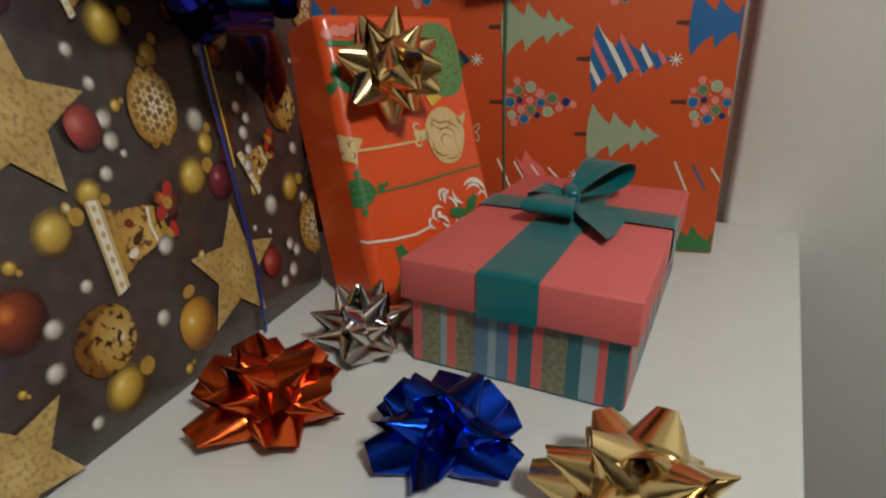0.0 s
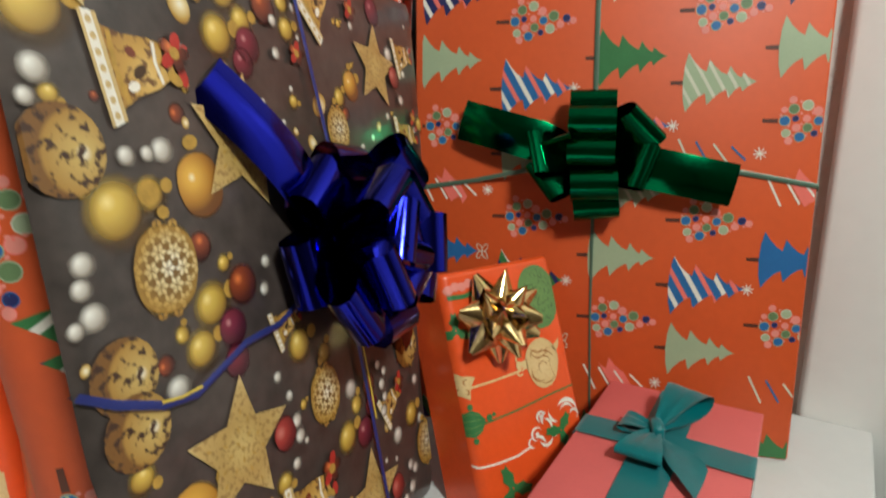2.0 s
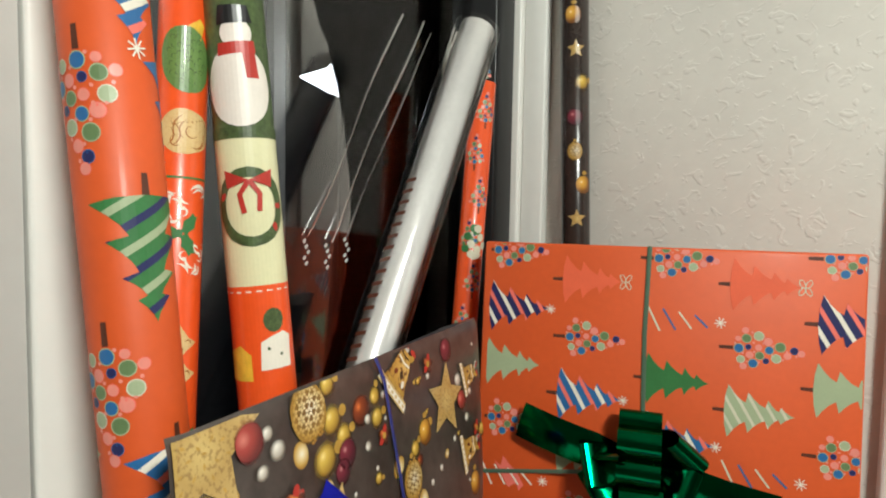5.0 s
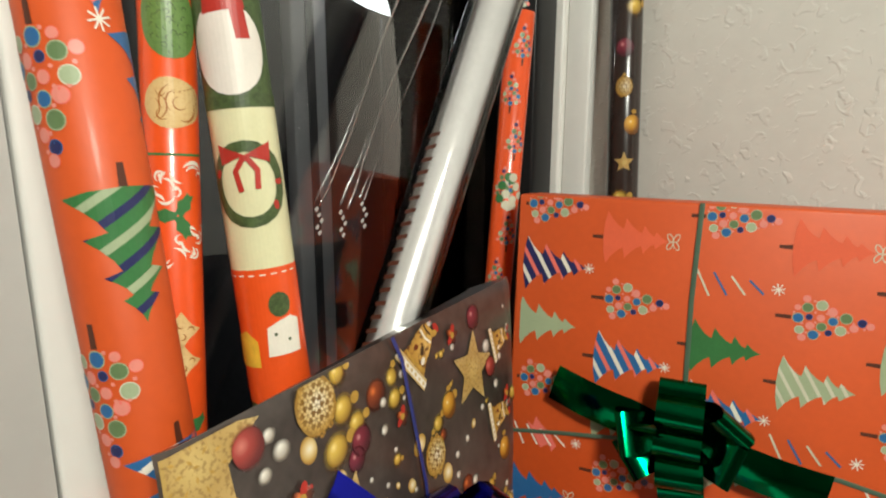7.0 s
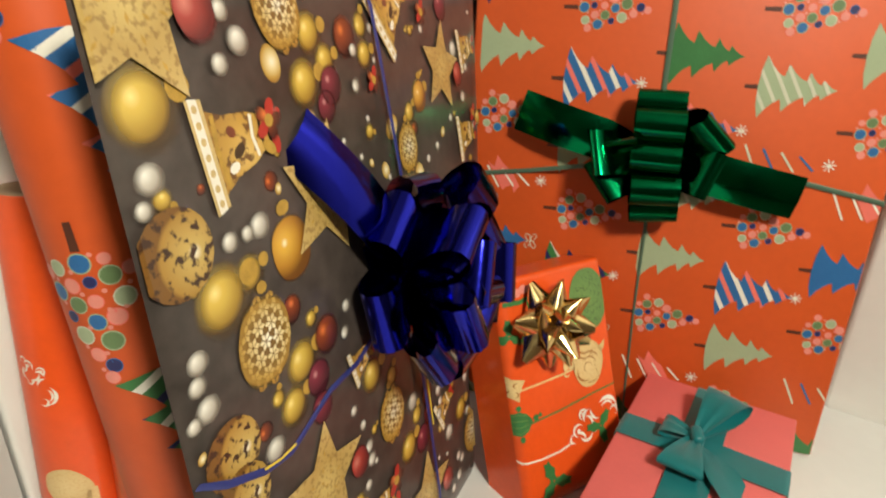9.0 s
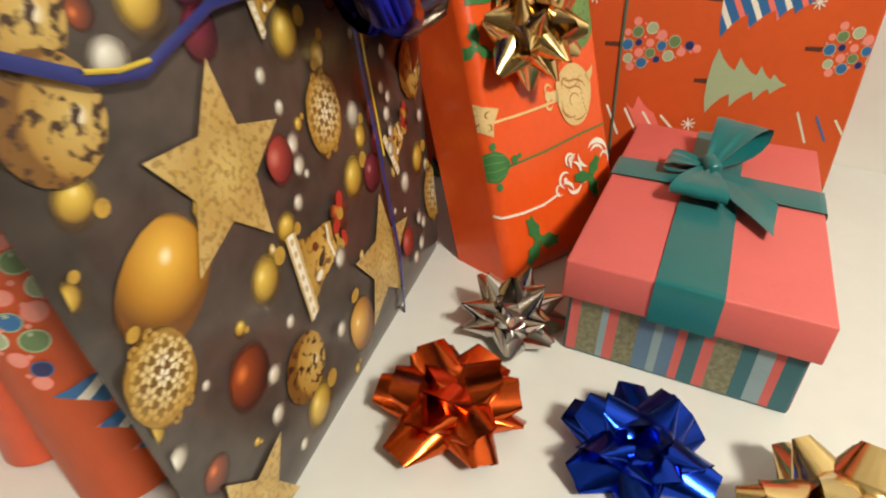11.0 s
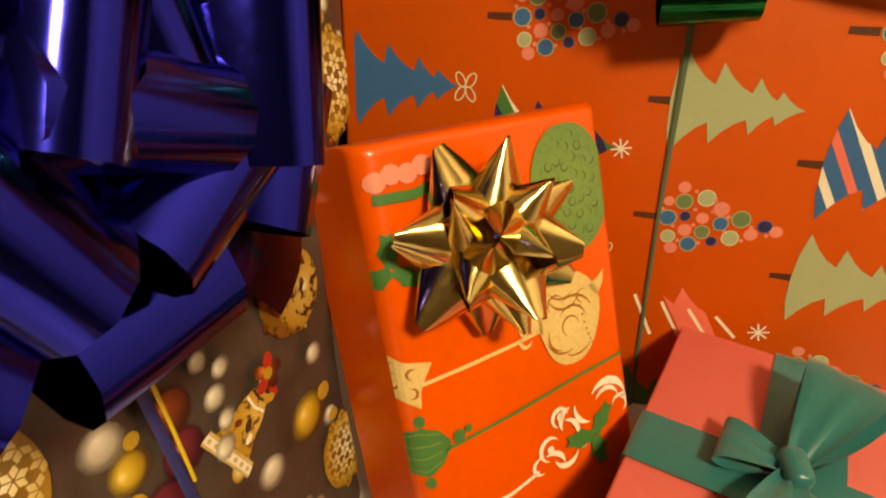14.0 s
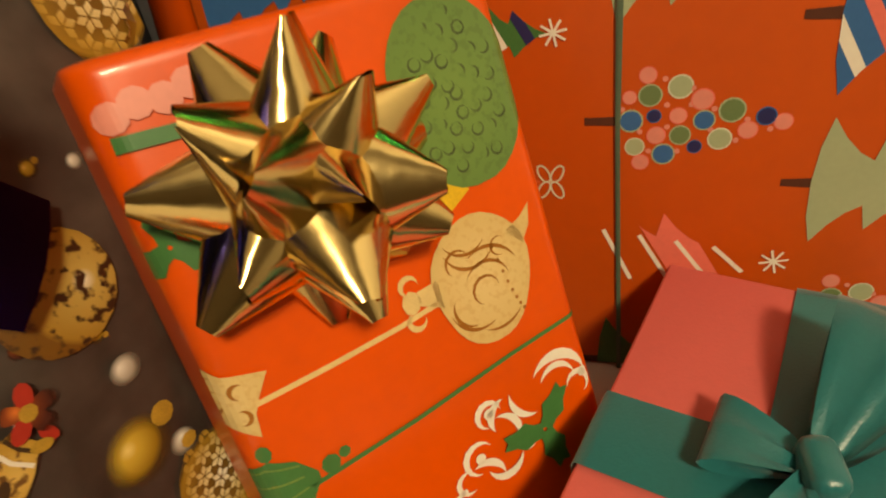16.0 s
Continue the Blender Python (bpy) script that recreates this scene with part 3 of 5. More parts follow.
def cone_petal(length, radius, gap=0.9, blunt=0.12):
    """A foil loop of a star bow: a sheet rolled to a cone, pinched to an edge at the far end, open under it."""
    rows = []
    n = 12
    for k in (0.0, 0.14, 0.30, 0.46, 0.64, 0.84, 1.0):
        full = 0.45 + 0.55 * k / 0.30 if k < 0.30 else (1 - k) / 0.70
        wide = full if k < 0.30 else blunt + (1 - blunt) * (1 - k) / 0.70
        row = []
        for j in range(n + 1):
            a = -math.pi / 2 + gap / 2 + (2 * math.pi - gap) * j / n
            row.append(Vector((length * (0.08 + 0.92 * k), (radius * wide + 0.0008) * math.cos(a) * 1.08, (radius * full + 0.0008) * math.sin(a) * 0.78)))
        rows.append(row)
    return rows


def star_bow(name, m, material, radius, label, seed, group="star bows", flat=1.0, blunt=0.12):
    rnd = random.Random(seed)
    bow = thing(name, m, label, "bow", group)
    tiers = ((7, 2, 1.0, 0.003), (6, 27, 0.97, 0.006), (4, 52, 0.9, 0.009), (1, 80, 0.8, 0.010)) if blunt < 0.2 else ((6, 3, 1.0, 0.003), (6, 26, 0.92, 0.006), (3, 50, 0.80, 0.009), (1, 72, 0.66, 0.010))
    for count, raised, reach, height in tiers:
        for i in range(count):
            yaw = 360 * i / count + rnd.uniform(-8, 8) + raised * 3
            petal = Geo().grid(cone_petal(radius * reach * rnd.uniform(0.93, 1.05), radius * (0.39 if blunt < 0.2 else 0.36), 0.9, blunt))
            ob = part("loop", petal, material, bow)
            ob.matrix_local = pose(0, 0, height * radius / 0.04 * flat + radius * 0.16, 0, -raised * flat + rnd.uniform(-5, 5), yaw) @ pose(0, 0, 0, rnd.uniform(-40, 40))
    base = bmesh.new()
    bmesh.ops.create_cone(base, cap_ends=True, segments=20, radius1=radius * 0.34, radius2=radius * 0.3, depth=0.002, matrix=pose(0, 0, 0.001))
    part("backing", base, CARD, bow, "round card backing")
    return bow


# small red gift that leans between the others
S_H, S_N = Vector((0.41, 0.912, 0)), Vector((0.912, -0.41, 0))
S_LEAN = math.atan2(0.0757, 0.206)
S_UP = math.cos(S_LEAN) * Vector((0, 0, 1)) - math.sin(S_LEAN) * S_N
ORNAMENT_MATS = [LACE, LEAFY, WHITE_PRINT, GREEN, CREAM, YELLOW, PINK, RED_GLOSS, WREATH, RUSSET, ROSE]


def scroll(cx, cy, r, turns=1.4, start=0.0, hand=1):
    return [(cx + hand * r * (1 - 0.72 * k / 16) * math.cos(start + turns * 2 * math.pi * k / 16), cy + r * (1 - 0.72 * k / 16) * math.sin(start + turns * 2 * math.pi * k / 16)) for k in range(17)]


def holly(x, y, r):
    out = []
    for a in (0.5, 2.6, 4.6):
        pts = []
        for i in range(12):
            b = 2 * math.pi * i / 12
            k = (1.0 if i % 2 else 0.72)
            px, py = r * k * math.cos(b), r * 0.5 * k * math.sin(b)
            px += r * 0.8
            pts.append((x + math.cos(a) * px - math.sin(a) * py, y + math.sin(a) * px + math.cos(a) * py))
        out.append(piece(pts, 3))
    return out


def crescent(cx, cy, r, a0, a1, w):
    """A curved leaf along an arc, thick in its middle."""
    n = 9
    outer = [(cx + (r + w * math.sin(math.pi * k / n) / 2) * math.cos(a0 + (a1 - a0) * k / n), cy + (r + w * math.sin(math.pi * k / n) / 2) * math.sin(a0 + (a1 - a0) * k / n)) for k in range(n + 1)]
    inner = [(cx + (r - w * math.sin(math.pi * k / n) / 2) * math.cos(a0 + (a1 - a0) * k / n), cy + (r - w * math.sin(math.pi * k / n) / 2) * math.sin(a0 + (a1 - a0) * k / n)) for k in range(n - 1, 0, -1)]
    return outer + inner


def leafy_ornament():
    """A rounded green ornament with twigs printed on it and a yellow tip under it."""
    body = [(x * 0.68 * (1 + 0.10 * math.cos(2 * a)) + 0.08, y) for a, x, y in ((a, math.copysign(abs(math.cos(a)) ** 0.75, math.cos(a)), math.copysign(abs(math.sin(a)) ** 0.85, math.sin(a))) for a in (2 * math.pi * i / 26 + 0.06 for i in range(26)))]
    out = [piece([(-0.42, -0.55), (-0.1, -1.0), (-0.5, -1.22), (-0.62, -1.0)], 5, level=0), piece(body, 1, level=1)]
    rnd = random.Random(4)
    for k in range(34):
        a, r = k * 2.4, 0.155 * math.sqrt(k)
        x, y = 0.08 + 0.62 * r * math.cos(a), 0.95 * r * math.sin(a)
        if r < 0.93:
            out.append(piece(crescent(x, y, 0.07, rnd.uniform(0, 6), rnd.uniform(7, 8), 0.028), 8, level=2))
    return out


def cream_bauble():
    """A lace bauble with swirls in it, a small beak on its rim, a cap and two curls at the cord."""
    out = [piece([(x * (1.0 + 0.06 * math.sin(3 * a)), y * 1.12) for a, x, y in ((a, 0.92 * math.cos(a), math.sin(a)) for a in (2 * math.pi * i / 28 for i in range(28)))], 0, level=0)]
    out += [piece([(0.55, 0.62), (0.92, 0.80), (1.12, 0.98), (1.05, 0.62), (0.86, 0.35)], 0, level=0), piece([(-0.80, -0.2), (-1.2, -0.02), (-1.2, 0.22), (-0.82, 0.28)], 4, level=0)]
    out += [piece(ring(-1.33, 0.08, 0.16, 0.2, 8), 4, level=0), piece(crescent(-1.3, 0.34, 0.15, 0.0, 4.4, 0.1), 4, level=0), piece(crescent(-1.3, -0.22, 0.15, -4.4, 0.0, 0.1), 4, level=0)]
    for cx, cy, r, a0, a1, w in ((0.1, -0.1, 0.62, 0.4, 2.2, 0.10), (0.05, -0.15, 0.44, 0.2, 2.6, 0.09), (0.0, -0.2, 0.25, 0.0, 4.4, 0.08), (-0.3, -0.35, 0.36, 2.6, 4.8, 0.09), (-0.2, -0.25, 0.55, 3.4, 5.2, 0.09), (0.1, -0.3, 0.62, 4.2, 5.6, 0.08), (-0.15, 0.75, 0.5, 3.4, 5.8, 0.09), (-0.2, 0.95, 0.45, 3.6, 5.6, 0.08), (-0.4, 0.4, 0.22, 0.5, 4.0, 0.08), (0.4, 0.45, 0.16, 1.0, 5.0, 0.06)):
        out.append(piece(crescent(cx, cy, r, a0, a1, w * 0.7), 9, level=1))
    out += [piece(ring(0.62 - 0.05 * k, -0.75 + 0.09 * k + 0.012 * k * k, 0.035, n=6), 9, level=1) for k in range(8)]
    return out


def diamond():
    out = [piece([(-0.9, 0), (-0.45, 0.32), (-0.3, 0.55), (0.0, 0.95), (0.25, 0.5), (0.55, 0.3), (0.95, 0), (0.5, -0.3), (0.25, -0.5), (0.0, -0.95), (-0.3, -0.5), (-0.45, -0.3)], 0, level=0)]
    return out + [piece(crescent(x, y, 0.16, a, a + 3.6, 0.09), 9, level=1) for x, y, a in ((0.3, 0.05, 0.5), (-0.3, 0.0, 2.5), (0.0, 0.42, 1.0), (0.0, -0.42, 4.0))]


def frame_scroll():
    """White leaf scrolls that climb from a line to a hooked top."""
    leaves = ((0.55, 0.10, 0.42, 0.1, 2.4, 0.20), (0.55, 0.12, 0.27, 0.2, 2.6, 0.12), (0.82, 0.0, 0.16, -1.2, 3.0, 0.12), (0.20, 0.28, 0.34, 2.9, 4.6, 0.13), (-0.45, 0.25, 0.16, 0.0, 4.4, 0.12), (-0.22, 0.12, 0.24, 1.6, 3.6, 0.15))
    leaves += ((-0.40, -0.10, 0.28, -0.6, 1.5, 0.14), (-0.72, -0.20, 0.20, 0.5, 4.6, 0.12), (-0.42, -0.34, 0.26, 3.4, 6.0, 0.15), (-0.75, -0.55, 0.28, 0.0, 1.9, 0.14), (-0.95, -0.40, 0.14, 1.0, 5.2, 0.1), (-0.10, -0.30, 0.14, -2.0, 2.0, 0.1))
    return [piece(crescent(*leaf[:5], leaf[5] * 0.7), 2, level=0) for leaf in leaves] + [piece(ring(x, y, 0.07, n=8), 2, level=0) for x, y in ((0.93, 0.12), (-0.45, 0.27), (-0.72, -0.2), (-0.06, -0.18))]


def green_lantern():
    out = [piece([(-1.25, 0.0), (-0.8, 0.25), (-0.55, 0.62), (0.0, 0.80), (0.5, 0.55), (0.85, 0.1), (0.85, -0.1), (0.5, -0.55), (0.0, -0.80), (-0.55, -0.62), (-0.8, -0.25)], 3)]
    out += [piece(stroke([(-0.7, y), (-0.1, y * 1.5), (0.55, y)], 0.05), 1) for y in (-0.42, -0.14, 0.14, 0.42)] + [piece(ring(0.0, 1.0, 0.16, 0.2, 8), 3), piece(ring(0.0, -1.0, 0.16, 0.2, 8), 3)]
    out += [piece(ring(1.15, 0.1, 0.22, 0.22, 8), 3), piece(ring(1.5, 0.2, 0.14, 0.14, 7), 3)]
    return out


def small_gift():
    m = basis((-0.229, 0.329, 0.0), S_H, S_UP)
    gift = thing("small_gift", m, "small gift in glossy red-orange paper with cream ornaments", "gift")
    def edge_depth(edge, r):
        return r - math.sqrt(max(0.0, r * r - (r - max(edge, 0.0)) ** 2)) if edge < r else 0.0

    def on(s, h, lift):
        d = edge_depth(s + 0.003, 0.010) + edge_depth(0.121 - s, 0.005) + edge_depth(0.222 - h, 0.005) + edge_depth(h, 0.020)
        return Vector((s, min(d, 0.03) - lift, h))

    def steps(lo, hi, near, far):
        """Places from lo to hi, closer together at the rounded ends."""
        return [lo + near * (k / 10) ** 2 for k in range(10)] + [lo + near + (hi - far - lo - near) * k / 14 for k in range(14)] + [hi - far * ((10 - k) / 10) ** 2 for k in range(11)]

    geo = Geo()
    front = [[on(s, h, 0) + Vector((0, 0.0007 * math.sin(s * 70 + h * 40) * math.sin(h * 30), 0)) for s in steps(-0.003, 0.121, 0.010, 0.006)] for h in steps(0.001, 0.222, 0.02, 0.006)]
    geo.grid(front)
    edge = front[0] + [r[-1] for r in front[1:]] + front[-1][-2::-1] + [r[0] for r in front[-2:0:-1]]
    behind = [Vector((p.x - (0.006 if p.x < 0.05 else 0.0), 0.052, p.z)) for p in edge]
    geo.grid([edge, behind], closed=True)
    geo.add(behind, [tuple(range(len(behind)))])
    part("wrapped_box", geo, RED_GLOSS, gift, "glossy red-orange wrapping paper")

    lim, step = (-0.0027, 0.1203, 0.004, 0.220), 0.0015

    def lay(name, shape, at, turn, size, label):
        print_on(name, shape, ORNAMENT_MATS, gift, on, at, turn, size, lim, step, label=label, lift=0.0009, each="printed_detail")

    lay("printed_leaf_ornament", leafy_ornament(), (0.096, 0.185), 0, 0.030, "green leafy ornament print")
    lay("printed_bauble", cream_bauble(), (0.0885, 0.1245), -4, 0.0205, "cream lace bauble print")
    lay("printed_cord", [piece(stroke([(0.007, 0.1212), (0.03, 0.1215), (0.055, 0.1225), (0.07, 0.124)], 0.0018), 4)], (0, 0), 0, 1.0, "cream cord print")
    lay("printed_diamond", diamond(), (0.0, 0.1245), 20, 0.015, "cream lace diamond print")
    lay("printed_cord", [piece(stroke([(0.012, 0.0885), (0.05, 0.0905), (0.09, 0.0945), (0.120, 0.0965)], 0.0016), 3)], (0, 0), 0, 1.0, "green cord print")
    lay("printed_lantern", green_lantern(), (0.003, 0.091), 0, 0.0145, "green lantern print")
    lay("printed_scroll", frame_scroll(), (0.088, 0.070), 0, 0.030, "white scroll print")
    lay("printed_line", [piece(stroke([(-0.012, 0.064), (-0.009, 0.0685), (-0.006, 0.065), (-0.006, 0.059), (0.0, 0.0545), (0.02, 0.0525), (0.041, 0.0525), (0.058, 0.056)], 0.0018), 2)], (0, 0), 0, 1.0, "white line print")
    lay("printed_holly", holly(0, 0, 0.9), (0.094, 0.060), 20, 0.012, "green holly print")
    lay("printed_holly", holly(0, 0, 0.9), (0.030, 0.028), 80, 0.014, "green holly print")
    lay("printed_holly", holly(0, 0, 0.9), (0.004, 0.172), 60, 0.010, "green holly print")
    lay("printed_ornament", [piece(ring(0.5 * k - 1.0, 0.1 * (k % 2), 0.32, 0.3, 10), 10) for k in range(5)] + [piece(stroke([(-1.2, -0.45), (0, -0.62), (1.2, -0.5)], 0.3), 3)], (0.018, 0.208), 5, 0.014, "rose and green ornament print")
    return gift, m


def gold_u(v, z):
    return 0.0184 * v * v - 0.0349 * z * z - 0.1223 * v * z - 0.1956 * v - 0.0973 * z - 0.2378


def gold_edges(z):
    """Where the face of the gold gift begins and ends at a height."""
    return 0.051 + 0.022 * max(0.0, 0.2 - z) / 0.2, 0.357 + 0.07 / (1 + math.exp((0.18 - z) / 0.03)) + 0.18 * max(0.0, z - 0.25)


def gold_surface(s, h, lift):
    lo, hi = gold_edges(h)
    back = 0.0
    for edge in (s - lo, hi - s, h - 0.0, 0.447 - h):
        if edge < 0.003:
            back += 0.003 - math.sqrt(max(0.0, 0.003 ** 2 - (0.003 - max(edge, 0)) ** 2))
    return Vector((gold_u(s, h) - back + lift, s, h))


GOLD_MATS = [STAR, BALL, BAUBLE, FILIGREE, SPOTTED, BELL, BEAD, MAROON, RUST, WHITE_PRINT, SCARF, GOLD_EDGE, GOLD_CAP, PETAL, DARK_GAP, BERRY]


def gold_motifs():
    star = []
    for i in range(10):
        a, r = math.pi / 2 + math.pi * i / 5, 1.0 if i % 2 == 0 else 0.47
        star.append((r * math.cos(a), r * math.sin(a)))
    studs = []
    for k in range(38):
        a, r = k * 2.4, 0.115 * math.sqrt(k)
        if r < 0.42 or abs(((a - math.pi / 2) / (math.pi * 0.4) + 0.5) % 1 - 0.5) < 0.12:
            studs.append(piece([(r * math.cos(a) + 0.055 * math.cos(a + c) * w, r * math.sin(a) + 0.055 * math.sin(a + c) * w) for c, w in ((0, 1), (1.57, 0.4), (3.14, 1), (4.71, 0.4))], 12, level=1))
    bell_shape = [(-0.72, -0.85), (0.72, -0.85), (0.52, -0.4), (0.44, 0.1), (0.25, 0.55), (-0.25, 0.55), (-0.44, 0.1), (-0.52, -0.4)]
    bell = [piece(bell_shape, 5, level=0), piece([(-0.92, -1.06), (0.92, -1.06), (0.86, -0.74), (-0.86, -0.74)], 11, level=1), piece([(-0.92, -1.00), (0.92, -1.00), (0.88, -0.82), (-0.88, -0.82)], 9, level=2)]
    bell += [piece(ring(-0.75 + 0.25 * i, -0.91, 0.07, 0.06, 6), 11, level=3) for i in range(7)]
    bell += [piece(stroke([(-0.58, -0.62), (0, -0.68), (0.58, -0.62)], 0.09), 12, level=2), piece(ring(0.12, -0.22, 0.10, 0.16, 9, 0.5), 14, level=2), piece(ring(-0.22, -0.3, 0.12, 0.09, 8, 0.8), 8, level=2), piece(ring(0.34, -0.42, 0.09, 0.13, 8, 0.2), 9, level=2)]
    bell += [piece(stroke([(-0.36, 0.22), (0, 0.16), (0.36, 0.22)], 0.07), 9, level=2), piece(stroke([(-0.30, 0.42), (0, 0.37), (0.30, 0.42)], 0.07), 14, level=2)]
    bell += [piece(ring(0.3 * math.cos(i * 2.1), 0.72 + 0.22 * math.sin(i * 1.7), 0.19, 0.11, 9, i * 1.3), (10, 8, 6, 12, 10, 6)[i], level=3 + i) for i in range(6)]
    egg = [piece(ring(0, 0, 0.8, 1.05, 24), 3, level=0), piece(ring(0, 1.15, 0.16, 0.14, 8), 12, level=0)]
    for i in range(-4, 5):
        for j in range(-4, 5):
            cx, cy = 0.40 * (i + 0.5 * j), 0.346 * j
            for k in range(6):
                a = k * math.pi / 3 + 0.1
                ux, uy = math.cos(a), math.sin(a)
                if ((cx + 0.2 * ux) / 0.74) ** 2 + ((cy + 0.2 * uy) / 0.98) ** 2 > 1:
                    continue
                egg.append(piece([(cx + ux * d - uy * w, cy + uy * d + ux * w) for d, w in ((0.02, 0), (0.12, -0.058), (0.195, -0.012), (0.195, 0.012), (0.12, 0.058))], 13, level=1))
    flower = [piece(ring(0.55 * math.cos(i * 1.26), 0.55 * math.sin(i * 1.26), 0.45, 0.3, 9, i * 1.26), 10 if i % 2 else 8) for i in range(5)] + [piece(ring(0, 0, 0.3, 0.3, 8), 12)]
    return {
        "star": [piece(star, 0)] + studs, "bell": bell, "egg": egg, "small_egg": [piece(ring(0, 0, 0.8, 1.05, 18), 13)], "bead": [piece(ring(0, 0, 1.0, 0.85, 12), 6)], "berry": [piece(ring(0, 0, 0.8, 1.1, 16), 15)], "flower": flower,
        "ball": [piece(ring(0, 0, 1, 1, 20), 1), piece(ring(0.95, 0.35, 0.34, 0.34, 10), 12)], "bauble": [piece(ring(0, 0, 0.85, 1.1, 20), 2), piece(ring(0.1, 1.25, 0.3, 0.22, 8), 12)],
        "spotted": [piece(ring(0, 0, 1, 1, 20), 4)], "maroon": [piece(ring(0, 0, 0.9, 1.05, 16), 7)], "rust": [piece(ring(0, 0, 0.9, 1.05, 16), 8)],
    }


def gold_layout():
    """Places (along, up, size, turn) of each printed motif."""
    yield "ball", ((0.070, 0.394, 0.019, 0), (0.175, 0.391, 0.015, 0), (0.089, 0.306, 0.019, 0), (0.108, 0.311, 0.011, 0), (0.122, 0.228, 0.013, 0), (0.200, 0.200, 0.014, 0), (0.236, 0.115, 0.014, 0), (0.142, 0.111, 0.013, 0), (0.332, 0.085, 0.013, 0), (0.156, 0.024, 0.015, 0), (0.134, 0.248, 0.015, 0), (0.314, 0.368, 0.012, 0), (0.185, 0.416, 0.013, 0), (0.242, 0.401, 0.010, 0), (0.183, 0.442, 0.010, 0), (0.197, 0.401, 0.011, 0))
    yield "bauble", ((0.141, 0.312, 0.018, 10), (0.092, 0.144, 0.024, -60), (0.212, 0.033, 0.017, 10), (0.315, 0.366, 0.012, 0), (0.405, 0.285, 0.012, 0))
    yield "maroon", ((0.199, 0.388, 0.012, 0), (0.192, 0.377, 0.010, 0), (0.145, 0.232, 0.012, 0), (0.144, 0.213, 0.011, 0), (0.258, 0.108, 0.013, 0), (0.371, 0.429, 0.013, 0), (0.271, 0.123, 0.010, 0))
    yield "rust", ((0.220, 0.413, 0.013, 0), (0.158, 0.253, 0.013, 0), (0.114, 0.082, 0.016, 0), (0.271, 0.140, 0.010, 0), (0.330, 0.285, 0.010, 0))
    yield "egg", ((0.160, 0.430, 0.022, 20), (0.109, 0.275, 0.024, -8), (0.286, 0.334, 0.018, 0), (0.217, 0.158, 0.021, 0), (0.349, 0.050, 0.021, 5), (0.076, 0.117, 0.019, 10), (0.396, 0.217, 0.024, 0))
    yield "spotted", ((0.069, 0.336, 0.020, 0), (0.075, 0.234, 0.018, 0), (0.076, 0.207, 0.018, 0), (0.151, 0.054, 0.018, 0), (0.338, 0.146, 0.019, 0))
    yield "star", ((0.071, 0.434, 0.044, -6), (0.360, 0.383, 0.036, -12), (0.135, 0.165, 0.041, -10), (0.254, 0.052, 0.042, -9), (0.178, 0.332, 0.041, -15), (0.094, 0.022, 0.034, 20))
    yield "bell", ((0.121, 0.373, 0.028, -83), (0.404, 0.323, 0.022, -84), (0.190, 0.099, 0.027, -85), (0.301, 0.114, 0.018, -65), (0.285, 0.432, 0.028, -50), (0.191, 0.220, 0.015, -75), (0.420, 0.395, 0.020, -80))
    yield "bead", ((0.064, 0.369, 0.008, 0), (0.058, 0.358, 0.005, 0), (0.119, 0.332, 0.008, 10), (0.098, 0.331, 0.006, 0), (0.110, 0.331, 0.005, 0), (0.066, 0.288, 0.007, 0), (0.063, 0.278, 0.006, 0), (0.066, 0.265, 0.008, 0), (0.057, 0.262, 0.005, 0), (0.183, 0.157, 0.006, 60), (0.184, 0.146, 0.006, 50))
    yield "bead", ((0.176, 0.131, 0.005, 0), (0.412, 0.378, 0.005, 0), (0.399, 0.355, 0.006, 60), (0.127, 0.416, 0.008, -20), (0.113, 0.407, 0.006, 0), (0.119, 0.429, 0.006, 0), (0.226, 0.405, 0.005, 0), (0.224, 0.385, 0.005, 60), (0.179, 0.261, 0.005, 0), (0.174, 0.246, 0.005, 60), (0.315, 0.048, 0.006, 60), (0.322, 0.041, 0.006, 60))
    yield "bead", ((0.313, 0.029, 0.007, 60), (0.300, 0.024, 0.006, 0), (0.286, 0.150, 0.005, 0), (0.294, 0.142, 0.005, 40), (0.288, 0.133, 0.006, 0), (0.286, 0.112, 0.006, 60), (0.290, 0.122, 0.005, 60), (0.342, 0.113, 0.006, 0), (0.127, 0.072, 0.006, 0), (0.122, 0.053, 0.006, 0), (0.187, 0.049, 0.006, 0), (0.201, 0.086, 0.007, 40))
    yield "berry", ((0.290, 0.043, 0.012, 20), (0.170, 0.155, 0.012, 20), (0.104, 0.429, 0.014, 20), (0.391, 0.375, 0.011, 20), (0.208, 0.318, 0.011, 20))
    yield "flower", ((0.138, 0.379, 0.011, 0), (0.209, 0.108, 0.012, 0), (0.329, 0.425, 0.010, 0), (0.314, 0.124, 0.009, 0), (0.246, 0.386, 0.009, 0), (0.418, 0.338, 0.009, 0))


